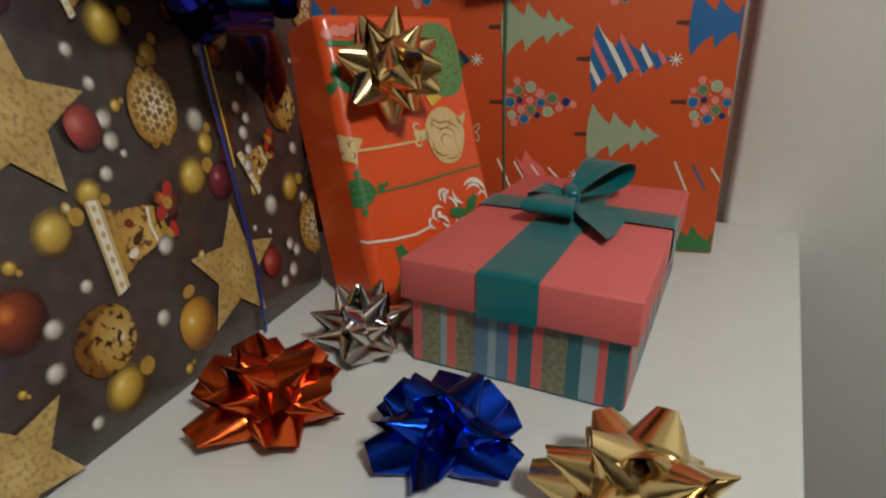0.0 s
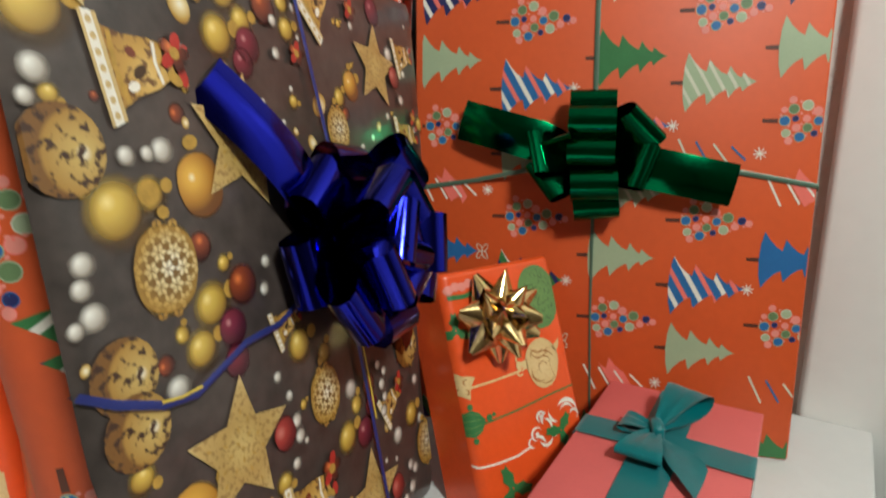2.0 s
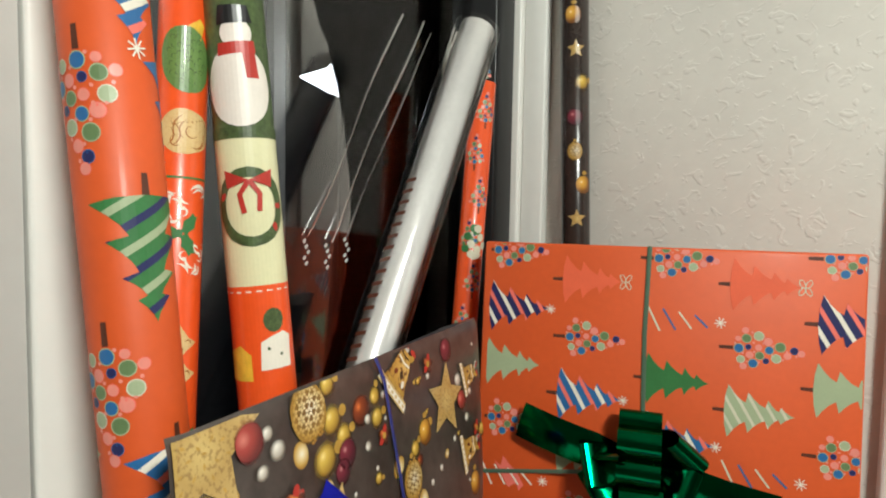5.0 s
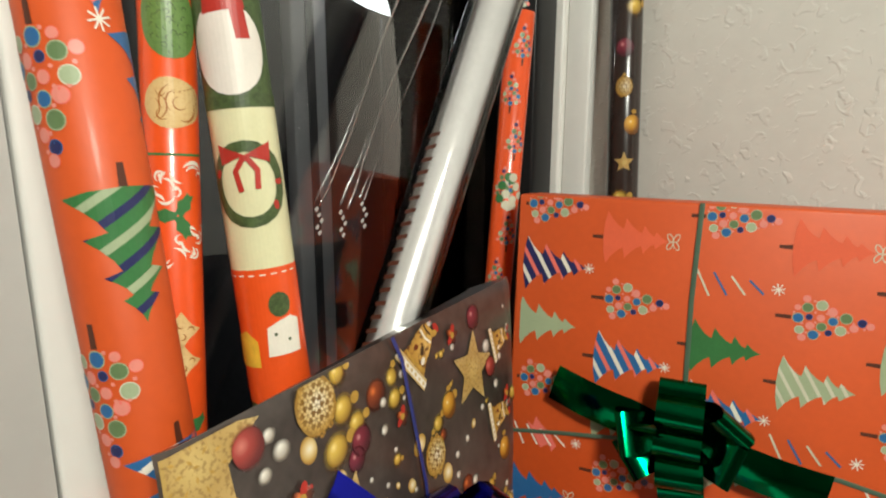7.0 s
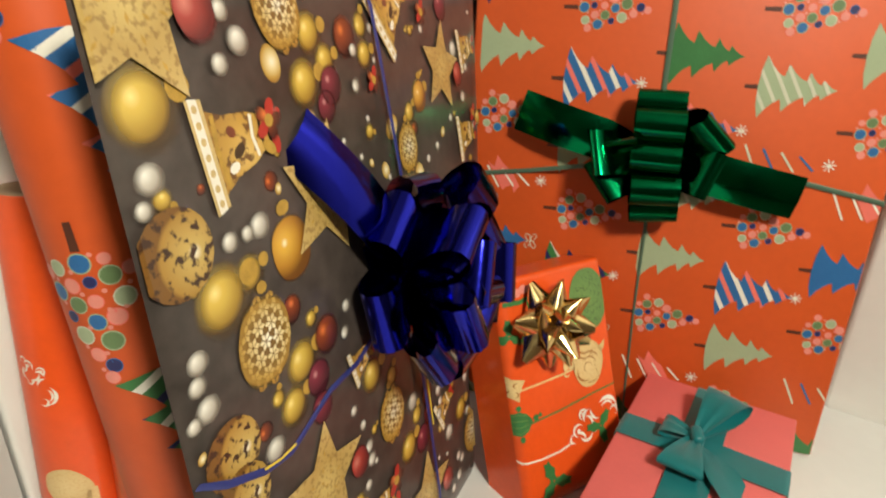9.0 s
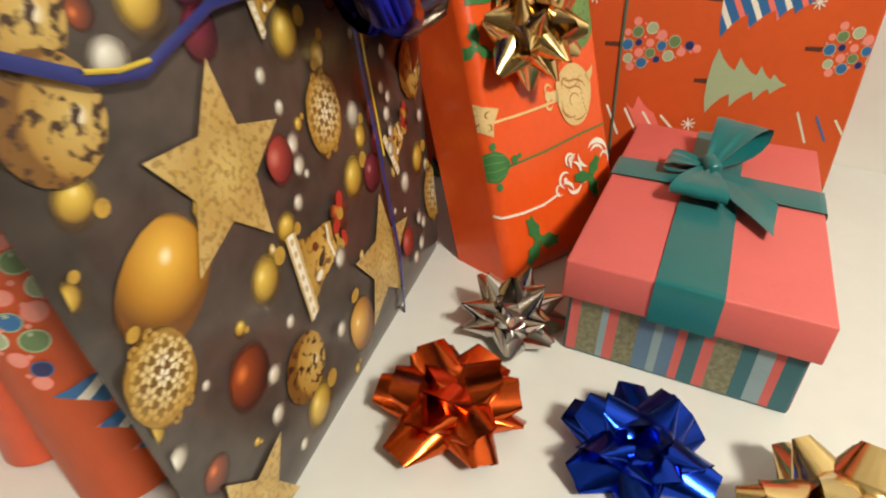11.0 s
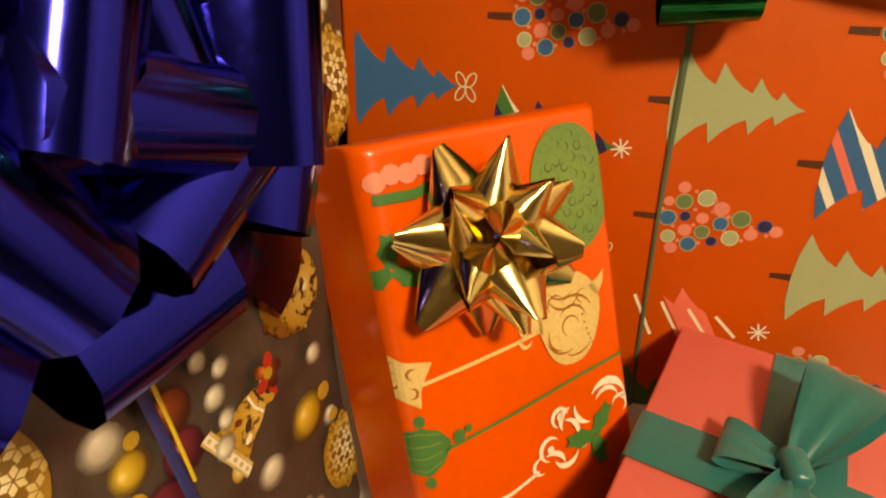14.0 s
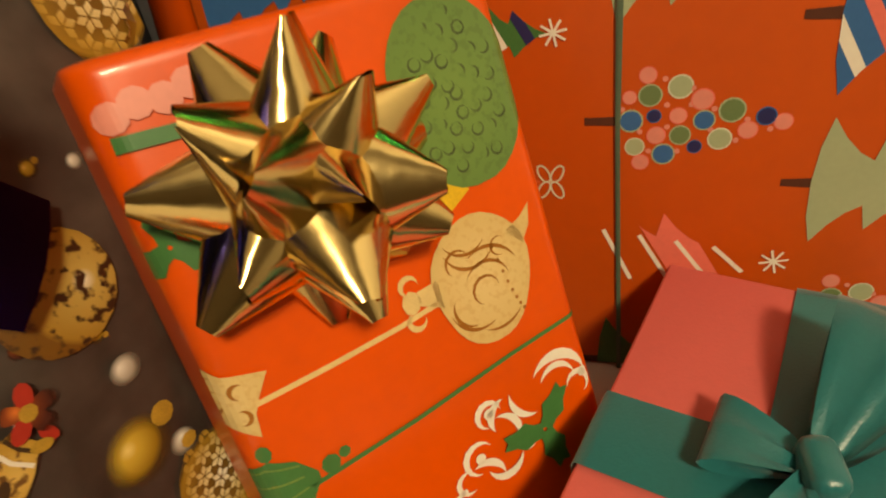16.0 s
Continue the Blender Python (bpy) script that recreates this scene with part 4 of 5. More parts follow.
def gold_gift():
    gift = thing("patterned_gift", Matrix.Identity(4), "large gift in taupe paper printed with gold baubles and stars", "gift")
    n, rows_front, rows_back = 40, [], []
    deep = 0.024
    for i in range(46):
        h = 0.447 * i / 45
        lo, hi = gold_edges(h)
        front = [gold_surface(lo + (hi - lo) * j / n, h, 0) for j in range(n + 1)]
        rows_front.append(front)
    geo = Geo()
    geo.grid(rows_front)
    ringed = rows_front[0] + [r[-1] for r in rows_front[1:]] + rows_front[-1][-2::-1] + [r[0] for r in rows_front[-2:0:-1]]
    behind = [Vector((p.x - deep, 0.24 + (p.y - 0.24) * 0.84, 0.22 + (p.z - 0.22) * 0.95)) for p in ringed]
    geo.grid([ringed, behind], closed=True)
    base = len(geo.verts)
    geo.add(behind, [tuple(range(len(behind)))])
    part("wrapped_box", geo, TAUPE, gift, "taupe wrapping paper with a satin sheen")
    shapes = gold_motifs()
    layer = 0
    for kind, places in gold_layout():
        layer += 1
        for v, z, size, turn in places:
            lo, hi = gold_edges(z)
            print_on("printed_" + kind, shapes[kind], GOLD_MATS, gift, gold_surface, (v, z), turn, size, (lo + 0.001, hi - 0.001, 0.001, 0.446), 0.006, lift=0.0003 + 0.0002 * layer, label="printed " + kind + " on the paper", each={"bell": "detail", "flower": "petal"}.get(kind, ""))
    # small blurred lights and beads between the large motifs
    rnd, filler = random.Random(21), 0
    taken = [(v, z, size) for _, places in gold_layout() for v, z, size, _ in places]
    while filler < 260:
        v, z, size = rnd.uniform(0.055, 0.44), rnd.uniform(0.01, 0.44), rnd.choice((0.003, 0.0045, 0.006, 0.009))
        lo, hi = gold_edges(z)
        filler += 1
        if not lo + 0.004 < v < hi - 0.004 or any(math.hypot(v - a, z - b) < (size + c) * 0.72 for a, b, c in taken):
            continue
        taken.append((v, z, size))
        kind = rnd.choice(("ball", "bead", "ball", "bead", "small_egg", "ball", "bead", "rust"))
        print_on("printed_" + kind, shapes[kind], GOLD_MATS, gift, gold_surface, (v, z), rnd.uniform(-60, 60), size, (lo + 0.003, hi - 0.003, 0.003, 0.444), 0, lift=0.00028, label="small printed " + kind + " on the paper", each={"bell": "detail", "flower": "petal"}.get(kind, ""))
    for name, line, mt in (("ribbon_upright", [(0.246, 0.4485), (0.252, 0.43), (0.258, 0.38), (0.265, 0.323), (0.264, 0.27), (0.262, 0.174), (0.266, 0.115), (0.270, 0.045), (0.268, 0.0)], BLUE_RIBBON), ("ribbon_level", [(0.051, 0.236), (0.066, 0.226), (0.09, 0.214), (0.11, 0.210), (0.15, 0.222), (0.18, 0.222), (0.212, 0.232), (0.26, 0.262)], BLUE_RIBBON), ("ribbon_stripe", [(0.266, 0.205), (0.266, 0.174), (0.268, 0.14), (0.269, 0.115)], YELLOW_RIBBON), ("ribbon_curl", [(0.088, 0.2165), (0.100, 0.2135), (0.113, 0.213)], YELLOW_RIBBON)):
        rows = []
        for i in range(len(line)):
            (x, z), a, b = line[i], line[max(i - 1, 0)], line[min(i + 1, len(line) - 1)]
            d = Vector((b[0] - a[0], b[1] - a[1])).normalized() * (0.0021 if mt is BLUE_RIBBON else 0.0008)
            up = 0.0045 if mt is BLUE_RIBBON else 0.0055
            rows.append([gold_surface(x - d.y, z + d.x, up), gold_surface(x, z, up + 0.0008), gold_surface(x + d.y, z - d.x, up)])
        part(name, Geo().grid(rows), mt, gift, "thin curling ribbon")
    return gift


def pink_box():
    m = pose(-0.1188, 0.4045, 0, 0, 0, 2.8)
    box = thing("lidded_gift_box", m, "coral lidded gift box with striped sides and teal ribbon", "gift box")
    w, l = 0.0660, 0.1160
    part("body", block(-w, w, -l, l, 0.0, 0.055, 0.0015, 2), STRIPE_TEAL, box, "card body with vertical stripes")
    # vertical stripes on each side
    order = (STRIPE_CORAL, STRIPE_OLIVE, STRIPE_MIST, STRIPE_CORAL, STRIPE_OLIVE, STRIPE_BLUE, STRIPE_MIST, STRIPE_BLUE, STRIPE_CORAL, STRIPE_TEAL, STRIPE_CORAL, STRIPE_OLIVE, STRIPE_TEAL, STRIPE_MIST, STRIPE_CORAL, STRIPE_TEAL, STRIPE_CORAL)
    wide = (6, 13, 4, 6, 12, 9, 5, 8, 5, 9, 6, 14, 8, 9, 5, 12, 6)
    for half, reach, turn in ((w, l, 0), (l, w, 90), (w, l, 180), (l, w, 270)):
        x, i = -half + 0.002, 0
        while x < half - 0.003:
            step = wide[i % 17] * 0.001
            end = min(x + step, half - 0.002)
            st = part("stripe", block(x, end, -reach - 0.0005, -reach + 0.0005, 0.002, 0.05), order[i % 17], box, smooth=False)
            st.matrix_local = pose(0, 0, 0, 0, 0, turn)
            x, i = end, i + 1
    lid = part("lid", block(-0.0705, 0.0705, -0.1208, 0.1208, 0.044, 0.07, 0.0014, 2), CORAL, box, "coral card lid")
    # ribbon bands over the lid
    def band(name, half, reach, at, turn):
        geo = Geo()
        rows = []
        t = 0.0011
        for y, z in ((-reach - t, 0.0435), (-reach - t, 0.0692), (-reach - 0.0002, 0.07 + t), (-reach + 0.004, 0.07 + t), (-0.02, 0.0722), (0.02, 0.0722), (reach - 0.004, 0.07 + t), (reach + 0.0002, 0.07 + t), (reach + t, 0.0692), (reach + t, 0.0435)):
            rows.append([(at + half * k, y, z + 0.0003 * math.cos(k * 3)) for k in (-1, -0.5, 0, 0.5, 1)])
        geo.grid(rows)
        ob = part(name, geo, TEAL, box, "flat teal satin ribbon")
        ob.matrix_local = pose(0, 0, 0, 0, 0, turn)
        return ob
    band("ribbon_long", 0.0182, 0.1208, -0.0018, 0)
    cross = band("ribbon_cross", 0.0165, 0.0705, 0.021, 90)
    cross.location.z += 0.0006
    bow = thing("satin_bow", m @ pose(-0.006, 0.027, 0.072), "teal satin bow tied on the coral lid", "bow")

    def satin(out, length, width, rise, spread, thick=0.011):
        """A flattened loop whose mouth opens outward."""
        out = Vector(out).normalized()
        side = Vector((-out.y, out.x, 0))
        rows = []
        for i in range(17):
            a = 2 * math.pi * i / 16
            reach = length * (0.5 - 0.5 * math.cos(a))
            k = reach / length
            w = 0.005 + (width - 0.005) * k ** 0.8
            z = 0.006 + rise * k + thick * math.sin(a) * (0.3 + k)
            rows.append([out * reach + side * w / 2 * j * (1 + spread * (0.3 if a < math.pi else 0)) + Vector((0, 0, max(0.0005, z + 0.0022 * math.cos(j * 7 + reach * 40) * (1.1 - k)))) for j in (-1, -0.66, -0.33, 0, 0.33, 0.66, 1)])
        return Geo().grid(rows)

    part("loop", satin((0.30, 0.95, 0), 0.060, 0.042, 0.014, 0.1), TEAL, bow)
    part("loop", satin((-0.06, -1.0, 0), 0.055, 0.037, 0.004, 0.1, 0.006), TEAL, bow)
    part("loop", satin((-0.97, 0.05, 0), 0.030, 0.028, 0.002, 0.1, 0.004), TEAL, bow)

    def satin_tail(out, length, width, rise):
        out = Vector(out).normalized()
        side = Vector((-out.y, out.x, 0))
        rows = []
        for i in range(9):
            k = i / 8
            w = 0.006 + (width - 0.006) * min(1, k * 1.6)
            rows.append([out * (length * k + (-0.016 * j * k ** 3)) + side * w / 2 * j + Vector((0, 0, 0.002 + rise * math.sin(k * 3.0) + 0.0015 * math.cos(j * 3 + k * 3))) for j in (-1, -0.5, 0, 0.5, 1)])
        return Geo().grid(rows)

    part("tail", satin_tail((0.62, -0.78, 0), 0.072, 0.029, 0.004), TEAL, bow)
    band_ob = part("knot", block(-0.0055, 0.0055, -0.009, 0.009, 0.002, 0.0155, 0.004, 3), TEAL, bow)
    band_ob.matrix_local = pose(0, 0, 0, 8, 0, 25)
    return box


red, RED_POSE = red_box()
small, SMALL_POSE = small_gift()
gold_gift()
pink_box()

# star bows
star_bow("star_bow", SMALL_POSE @ pose(0.038, 0, 0.1765, 90, 0, 10), GOLD, 0.043, "gold foil star bow stuck on the small red gift", 3)
star_bow("star_bow", pose(-0.2135, 0.284, 0, 0, 0, 20), SILVER, 0.037, "silver foil star bow lying on the white table", 5)
star_bow("star_bow", pose(-0.214, 0.197, 0, 0, 0, 5), COPPER, 0.043, "copper red foil star bow lying on the white table", 7, flat=0.9, blunt=0.46)
star_bow("star_bow", pose(-0.1175, 0.217, 0, 0, 0, 40), BLUE_FOIL, 0.040, "blue foil star bow lying on the white table", 9, flat=0.9, blunt=0.46)
star_bow("star_bow", pose(-0.024, 0.217, 0, 0, 0, 60), GOLD, 0.046, "gold foil star bow lying on the white table", 11, flat=0.9, blunt=0.24)

# pull bows: x across, y out of the gift, z up the gift
green_m = RED_POSE @ pose(0.178, -0.002, 0.300)
pull_bow("pull_bow", green_m, EMERALD, "green foil pull bow on the tall red gift",
         [((0, -0.75, 0.7), (0, -0.7, -0.75), 0.062, 0.020), ((0, -0.35, 0.95), (0, -0.95, -0.35), 0.066, 0.016), ((0.08, -0.8, -0.6), (0, -0.6, 0.8), 0.060, 0.020), ((0.12, -0.4, -0.9), (0, -0.9, 0.4), 0.066, 0.017), ((0, -1, 0.1), (0, 0.1, 1), 0.052, 0.018),
          ((0.8, -0.5, 0.55), (0.3, -0.85, -0.2), 0.070, 0.022), ((0.9, -0.5, -0.2), (0.3, -0.9, 0.1), 0.064, 0.02), ((-0.8, -0.5, 0.0), (-0.3, -0.9, 0.3), 0.066, 0.02), ((-0.75, -0.45, -0.45), (-0.3, -0.9, 0.1), 0.064, 0.018), ((-0.6, -0.7, 0.3), (-0.5, -0.8, -0.2), 0.055, 0.018)],
         [((-1.0, -0.12, 0.27), (0, -1, 0), 0.135, 0.004), ((1.0, -0.12, -0.2), (0, -1, 0), 0.135, 0.004)], 0.043, 0.040)
blue_m = basis((gold_u(0.245, 0.25) + 0.006, 0.245, 0.258), (-0.22, 1.0, 0), (-0.14, 0, 1))


def rosette(rings):
    """Loops (out, up, length, height) set round the knot in rings of (tilt out of the gift, length, angles)."""
    out = []
    for tilt, length, angles in rings:
        c, s = math.cos(radians(tilt)), math.sin(radians(tilt))
        for k, angle in enumerate(angles):
            a = radians(angle)
            flat = Vector((math.cos(a), 0, math.sin(a)))
            out.append((c * flat + Vector((0, -s, 0)), -s * flat + Vector((0, -c, 0)), length * (1 + 0.06 * math.sin(k * 2.3 + tilt)), 0.017))
    return out


pull_bow("pull_bow", blue_m, INDIGO, "deep blue foil pull bow on the taupe gift",
         rosette(((14, 0.066, (-72, -22, 30, 80, 122, 188)), (34, 0.086, (-36, 2, 46, 215, 268)), (58, 0.078, (-18, 38, 115, 205, 292)), (80, 0.070, (10, 150, 250)))),
         [((-0.60, 0.03, 0.80), (-0.1, -1, 0), 0.140, 0.004), ((0.67, -0.04, -0.74), (0.1, -1, 0), 0.136, 0.004)], 0.042, 0.037)


# ---- rolls of wrapping paper ----
def roll(name, foot, lean, radius, length, material, label, group="rolls of wrapping paper"):
    """A tube of paper with its open core, standing at foot and leaning by (du, dv) for each metre up."""
    up = Vector((lean[0], lean[1], 1)).normalized()
    m = basis((foot[0], foot[1], 0.0), Vector((0.78, 0.62, 0)) - up * Vector((0.78, 0.62, 0)).dot(up), up)
    m.translation += up * radius * math.hypot(*lean)
    ob = thing(name, m, label, "wrapping paper", group)
    geo, n = Geo(), 48
    prof = ((radius * 0.62, 0.0, 1), (radius - 0.0006, 0.0, 0), (radius, 0.0006, 0), (radius, length * 0.5, 0), (radius, length - 0.0006, 0), (radius - 0.0006, length, 0), (radius * 0.62, length, 1), (radius * 0.6, length - 0.05, 1))
    rows = [[(r * math.cos(2 * math.pi * j / n), r * math.sin(2 * math.pi * j / n), z) for j in range(n)] for r, z, _ in prof]
    geo.grid(rows, closed=True)
    geo.slots = [1 if k >= 5 * n else 0 for k in range(len(geo.faces))]
    part("tube", geo, [material, CARD], ob)
    flap = [[((radius + 0.0006 * k) * math.cos(2.0 - 0.25 * k), (radius + 0.0006 * k) * math.sin(2.0 - 0.25 * k), z) for k in range(4)] for z in (0.001, length - 0.001)]
    part("loose_edge", Geo().grid(flap), material, ob)

    def on(s, h, lift):
        a = s / radius - math.pi / 2
        return Vector(((radius + lift) * math.cos(a), (radius + lift) * math.sin(a), h))
    return ob, on


tall, on_tall = roll("paper_roll", (-0.347, 0.093), (-0.080, -0.044), 0.0265, 0.78, RED, "thick roll of red-orange paper with printed fir trees")
for s, h, code in ((-0.004, 0.660, "C"), (0.027, 0.570, "G"), (-0.004, 0.486, "C"), (0.033, 0.415, "T"), (-0.050, 0.420, "S"), (0.000, 0.322, "C"), (0.031, 0.248, "D"), (0.002, 0.152, "C"), (0.034, 0.075, "T"), (0.030, 0.738, "T"), (0.066, 0.655, "B"), (-0.062, 0.572, "N")):
    print_on("printed_tree" if code != "C" else "printed_ornament", MOTIFS[code], TREE_MATS, tall, on_tall, (s, h), -90, 0.073, None, 0.004, label="printed fir tree on the paper", each="dot" if code == "C" else "")

orn, on_orn = roll("paper_roll", (-0.400, 0.079), (-0.05, 0.075), 0.0178, 0.78, RED_GLOSS, "roll of red-orange paper with printed ornaments")
for h, shape, size, turn in ((0.675, leafy_ornament(), 0.024, 190), (0.623, cream_bauble()[:1] + cream_bauble()[6:], 0.0175, 90), (0.590, [piece(stroke([(-1.6, 0), (1.6, 0)], 0.1), 3)], 0.016, 0), (0.572, frame_scroll(), 0.021, 10), (0.550, holly(0, 0, 0.9), 0.011, 30), (0.528, frame_scroll(), 0.021, 190), (0.472, diamond(), 0.014, 90), (0.450, diamond(), 0.014, 90), (0.40, holly(0, 0, 0.9), 0.012, 0)):
    print_on("printed_ornament", shape, ORNAMENT_MATS, orn, on_orn, (0.012, h), turn, size, None, 0.003, label="printed ornament on the paper", each="printed_detail")

low, on_low = roll("paper_roll", (-0.444, 0.060), (-0.05, 0.10), 0.029, 0.325, RED_GLOSS, "short roll of red-orange paper with printed ornaments")
for s, h, shape, size, turn in ((0.008, 0.115, diamond(), 0.022, 60), (0.002, 0.135, cream_bauble()[:1], 0.014, 60), (-0.008, 0.078, holly(0, 0, 0.9), 0.010, 0), (0.022, 0.045, [piece([(0.0, 1.0), (0.45, 0.92), (0.85, 0.45), (0.95, -0.2), (0.7, -0.85), (0.15, -1.0), (-0.4, -0.75), (-0.55, -0.1), (-0.5, 0.6)], 1)], 0.026, -10), (-0.006, 0.21, frame_scroll(), 0.016, -80)):
    print_on("printed_ornament", shape, ORNAMENT_MATS, low, on_low, (s, h), turn, size, None, 0.003, label="printed ornament on the paper", each="printed_detail")

SNOW_MATS = [IVORY, RED_GLOSS, WREATH, SCARF, SNOW, GREEN, YELLOW, WHITE_PRINT, BLACK]
snowy, round_snowy = roll("paper_roll", (-0.353, 0.190), (-0.085, -0.043), 0.0220, 0.80, WREATH, "roll of paper in cream, green and red bands with wreaths")


def on_snowy(s, h, lift):
    return round_snowy(s, h + 0.014, lift)


def band_print(h0, h1, slot, name):
    w = 0.0220 * 2.9
    print_on(name, [piece([(-w, h0), (w, h0), (w, h1), (-w, h1)], slot)], SNOW_MATS, snowy, on_snowy, (0, 0), 0, 1.0, None, 0.003, 0.0003, "band of colour on the paper")


def wreath(h, s=0.007):
    shape = [piece(stroke([(math.cos(a), 1.12 * math.sin(a)) for a in (2 * math.pi * i / 20 for i in range(21))], 0.32), 2)]
    shape += [piece(ring(0.95 * math.cos(i * 0.7), 1.07 * math.sin(i * 0.7), 0.16, 0.1, 6, i), 2 if i % 4 else 3) for i in range(9)]
    shape += [piece([(0, 0.85), (-0.75, 1.2), (-0.7, 0.6)], 3), piece([(0, 0.85), (0.75, 1.2), (0.7, 0.6)], 3), piece(stroke([(0, 0.85), (-0.3, 0.4), (-0.2, -0.2)], 0.16), 3), piece(stroke([(0, 0.85), (0.3, 0.4), (0.25, -0.15)], 0.16), 3)]
    print_on("printed_wreath", shape, SNOW_MATS, snowy, on_snowy, (s, h), 0, 0.0228, None, 0.003, 0.0008, "green wreath print with a red bow")


def snow_shape(h, s=0.006):
    shape = [piece(ring(0, 0, 1.2, 1.45, 22), 4), piece(ring(0.05, 1.9, 0.55, 0.55, 16), 4), piece([(-0.6, 1.55), (0.65, 1.65), (0.7, 1.25), (-0.65, 1.1)], 3), piece([(0.2, 1.3), (0.65, 1.3), (0.75, 0.3), (0.3, 0.3)], 3), piece([(-0.6, 2.2), (0.65, 2.3), (0.5, 2.9), (-0.5, 2.9)], 8)]
    print_on("printed_snow_figure", shape, SNOW_MATS, snowy, on_snowy, (s, h), 0, 0.02, None, 0.003, 0.0008, "plain white snow shape with a red scarf")


band_print(0.498, 0.606, 0, "printed_band")
band_print(0.40, 0.498, 1, "printed_band")
band_print(0.73, 0.78, 1, "printed_band")
wreath(0.556)
snow_shape(0.643)
print_on("printed_line", [piece(stroke([(-0.06, 0.610), (0.06, 0.610)], 0.008), 2)], SNOW_MATS, snowy, on_snowy, (0, 0), 0, 1, None, 0.003, 0.0007, "leafy line print")
for k in range(9):
    print_on("printed_stitch", [piece(stroke([(-0.4, 0), (0.4, 0)], 0.2), 7)], SNOW_MATS, snowy, on_snowy, (-0.03 + 0.0075 * k, 0.494), 0, 0.005, None, 0.003, 0.0007)
print_on("printed_ornament", [piece(ring(0, 0.6, 0.6, 0.7, 12), 2), piece([(-0.9, -2.2), (0.9, -2.2), (1.0, -0.4), (0.5, -0.1), (-0.2, -0.3), (-0.8, -0.6)], 7), piece(ring(-0.4, -1.0, 0.1, n=6), 2), piece(ring(0.3, -1.4, 0.1, n=6), 2)], SNOW_MATS, snowy, on_snowy, (0.016, 0.464), 0, 0.013, None, 0.003, 0.0007, "gift print")
print_on("printed_ornament", [piece([(-1, -1), (1, -1), (1, 0.6), (0.3, 1.2), (-0.8, 0.8)], 6)], SNOW_MATS, snowy, on_snowy, (-0.014, 0.44), 0, 0.012, None, 0.003, 0.0007, "yellow gift print")

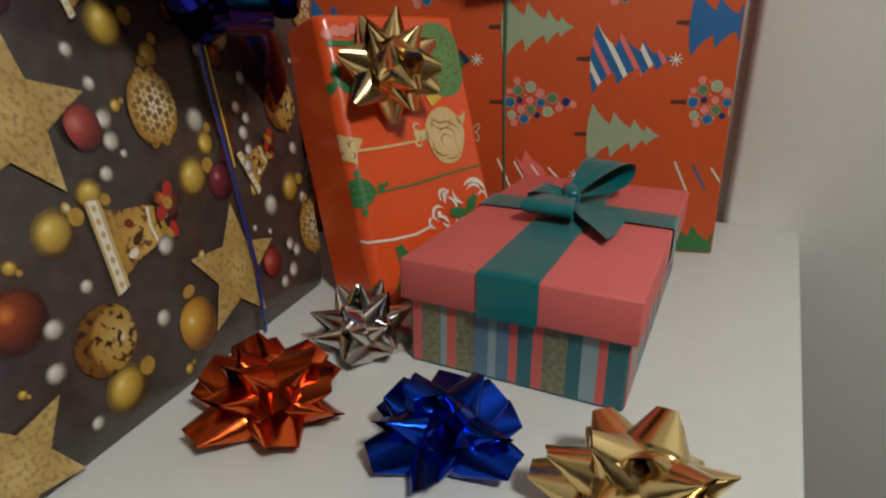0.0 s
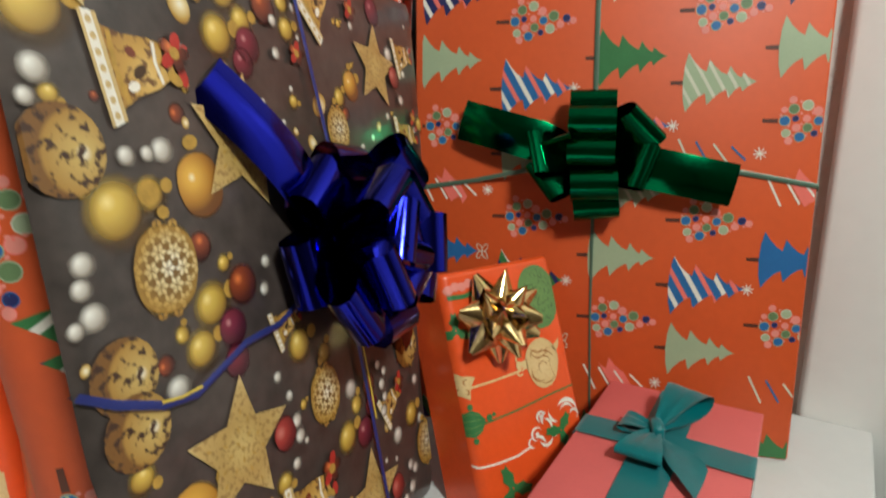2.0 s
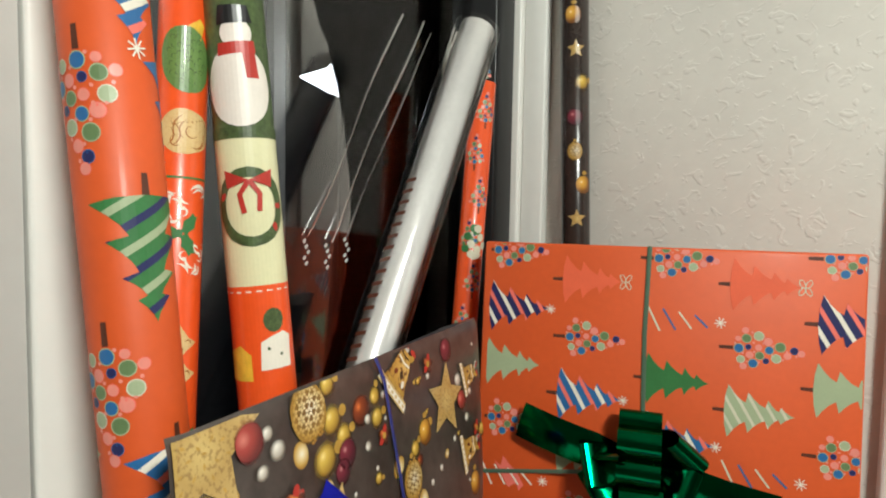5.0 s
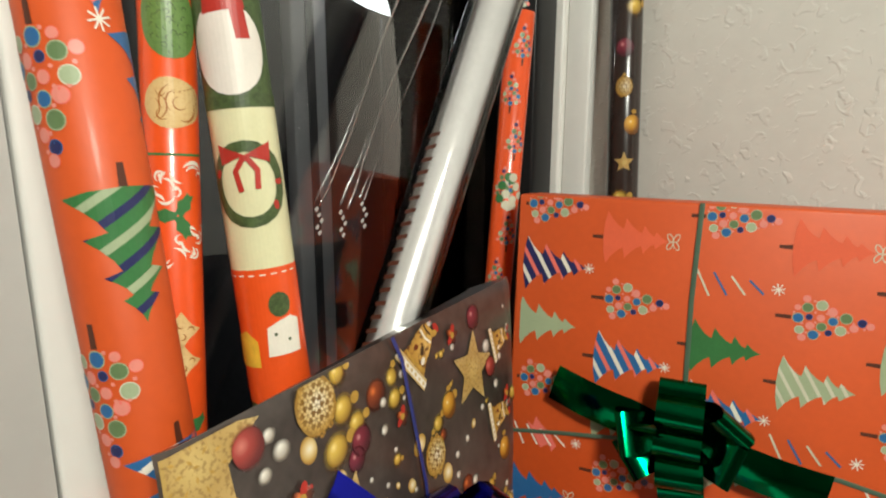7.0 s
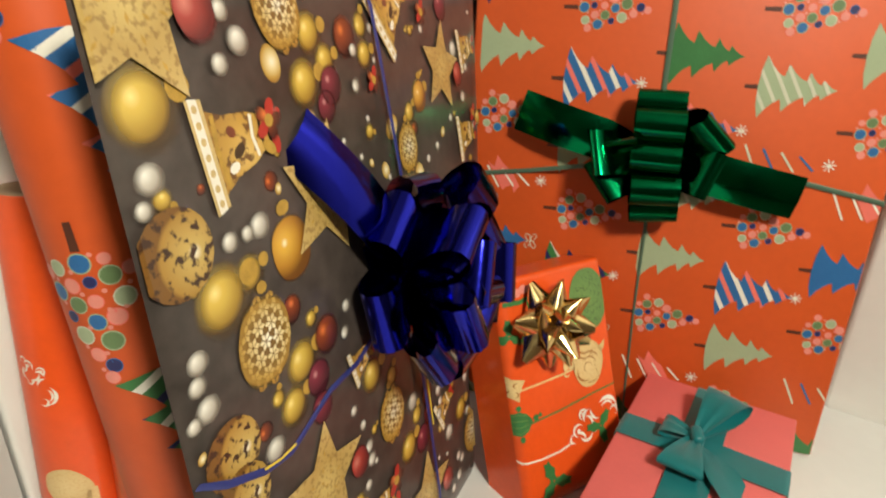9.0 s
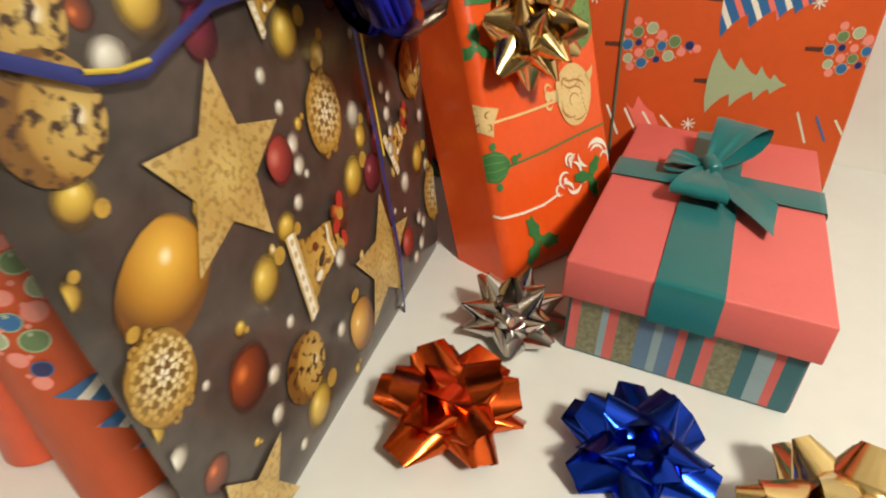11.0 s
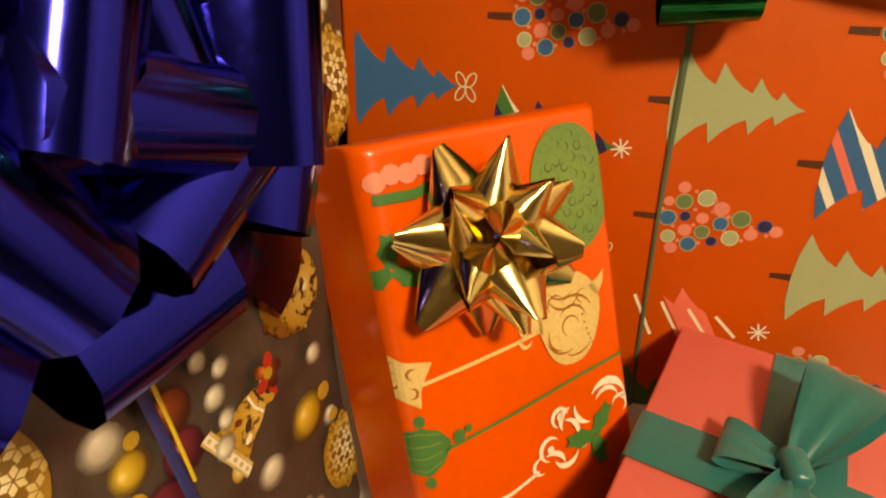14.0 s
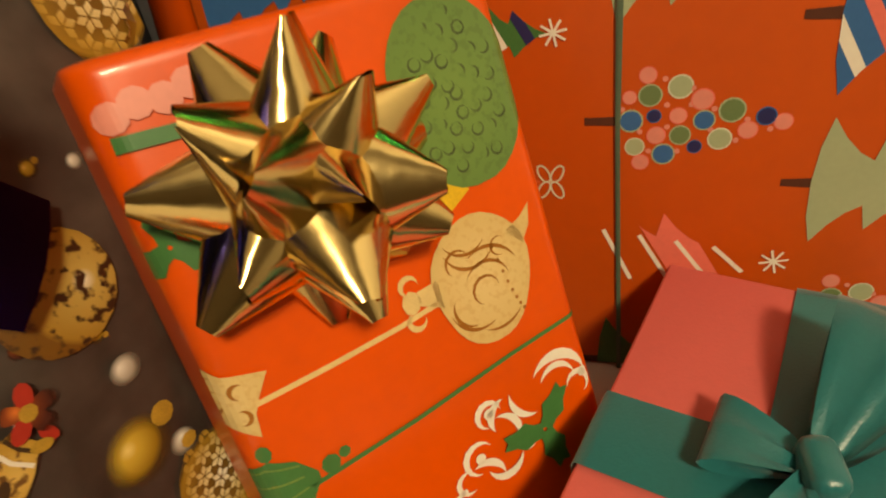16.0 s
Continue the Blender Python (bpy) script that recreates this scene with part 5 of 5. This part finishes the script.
# silvery film roll, clear wrap round it
film_m, on_film = roll("film_roll", (-0.3965, 0.089), (-0.03, 0.495), 0.0205, 0.86, SILVER_FILM, "roll of clear silvery cellophane leaning towards the corner")
clear = Geo()
clear.grid([[(r * math.cos(2 * math.pi * j / 40), r * math.sin(2 * math.pi * j / 40), z) for j in range(40)] for z, r in ((0.0, 0.027), (0.43, 0.0272), (0.86, 0.027))], closed=True)
part("clear_wrap", clear, FILM, film_m, "clear plastic outer wrap")
inverse = film_m.matrix_world.inverted()
for k, (v0, z0, v1, z1, wide) in enumerate(((0.238, 0.545, 0.360, 0.770, 0.0030), (0.262, 0.540, 0.392, 0.770, 0.0036), (0.285, 0.545, 0.405, 0.760, 0.0022))):
    rows = []
    for i in range(15):
        t = i / 14
        centre = Vector((-0.43 + 0.002 * math.sin(t * 5 + k), v0 + (v1 - v0) * t + 0.002 * math.sin(t * 7 + 2 * k), z0 + (z1 - z0) * t))
        w = wide * (0.7 + 0.3 * math.sin(t * 9 + k)) * (1.6 if i < 2 else 1.0)
        rows.append([inverse @ (centre + Vector((0.45 * w * math.sin(j * 1.05), w * math.cos(j * 1.05) * 0.9, -w * math.cos(j * 1.05) * 0.4))) for j in range(4)])
    part("film_fold", Geo().grid(rows), THIN_FILM, film_m, "fold of clear film that catches the light")
    tuft = Geo()
    for j in range(5):
        c = Vector((-0.428, v0 - 0.002 + 0.0022 * (j % 3), z0 - 0.004 - 0.005 * j))
        tuft.add([inverse @ (c + Vector(d)) for d in ((0, -0.0022, 0), (0.001, 0, 0.0028), (0, 0.0022, 0.0006), (-0.001, 0.0004, -0.0026))], [(0, 1, 2, 3)])
    part("film_tuft", tuft, SILVER_FILM, film_m, "crumpled shiny end of clear film", smooth=False)
for k in range(26):
    a, z = 4.0, 0.33 + 0.0125 * k
    bar = Geo().grid([[(0.0274 * math.cos(a + 0.14 * j), 0.0274 * math.sin(a + 0.14 * j), z + dz + 0.0012 * j) for j in range(4)] for dz in (0, 0.0042)])
    part("printed_mark", bar, BROWN, film_m)

thin, on_thin = roll("paper_roll", (-0.47, 0.486), (0.0, 0.099), 0.0165, 0.74, RED_GLOSS, "thin roll of red paper with printed ornaments")
for i in range(9):
    print_on("printed_dots", MOTIFS["C"], TREE_MATS, thin, on_thin, (0.006 if i % 2 else -0.004, 0.30 + 0.055 * i), 90, 0.04, None, 0.003, label="printed dots on the paper", each="dot")
print_on("printed_ornament", [piece(ring(0.5 * math.cos(i * 2.4) * (i / 9), 0.9 * math.sin(i * 2.4), 0.28, 0.28, 7), 5 if i % 3 else 1) for i in range(14)], TREE_MATS, thin, on_thin, (0.004, 0.530), 0, 0.02, None, 0.003, label="printed gold dots on the paper", each="line")

dark, on_dark = roll("paper_roll", (-0.375, 0.690), (-0.04, 0.0), 0.0200, 0.98, BROWN_PAPER, "thin roll of brown and gold paper")
for i in range(12):
    kind = ("egg", "maroon", "ball", "star", "bauble")[i % 5]
    print_on("printed_" + kind, gold_motifs()[kind], GOLD_MATS, dark, on_dark, (0.008 * math.sin(i * 2.0), 0.42 + 0.047 * i), 0, 0.013, None, 0.003, label="printed ornament on the paper")

# folded white paper with a dashed line by the short roll
paper = thing("folded_paper", pose(-0.445, -0.010, 0.0, 0, 0, 20), "folded white paper with a black dashed line on the table", "paper")
part("sheet", block(-0.035, 0.03, -0.05, 0.03, 0.0, 0.006, 0.002), WHITE, paper)
for k in range(4):
    part("dash", block(-0.02 + 0.012 * k, -0.013 + 0.012 * k, -0.012 + 0.004 * k, -0.009 + 0.004 * k, 0.006, 0.0064), BLACK, paper, smooth=False)
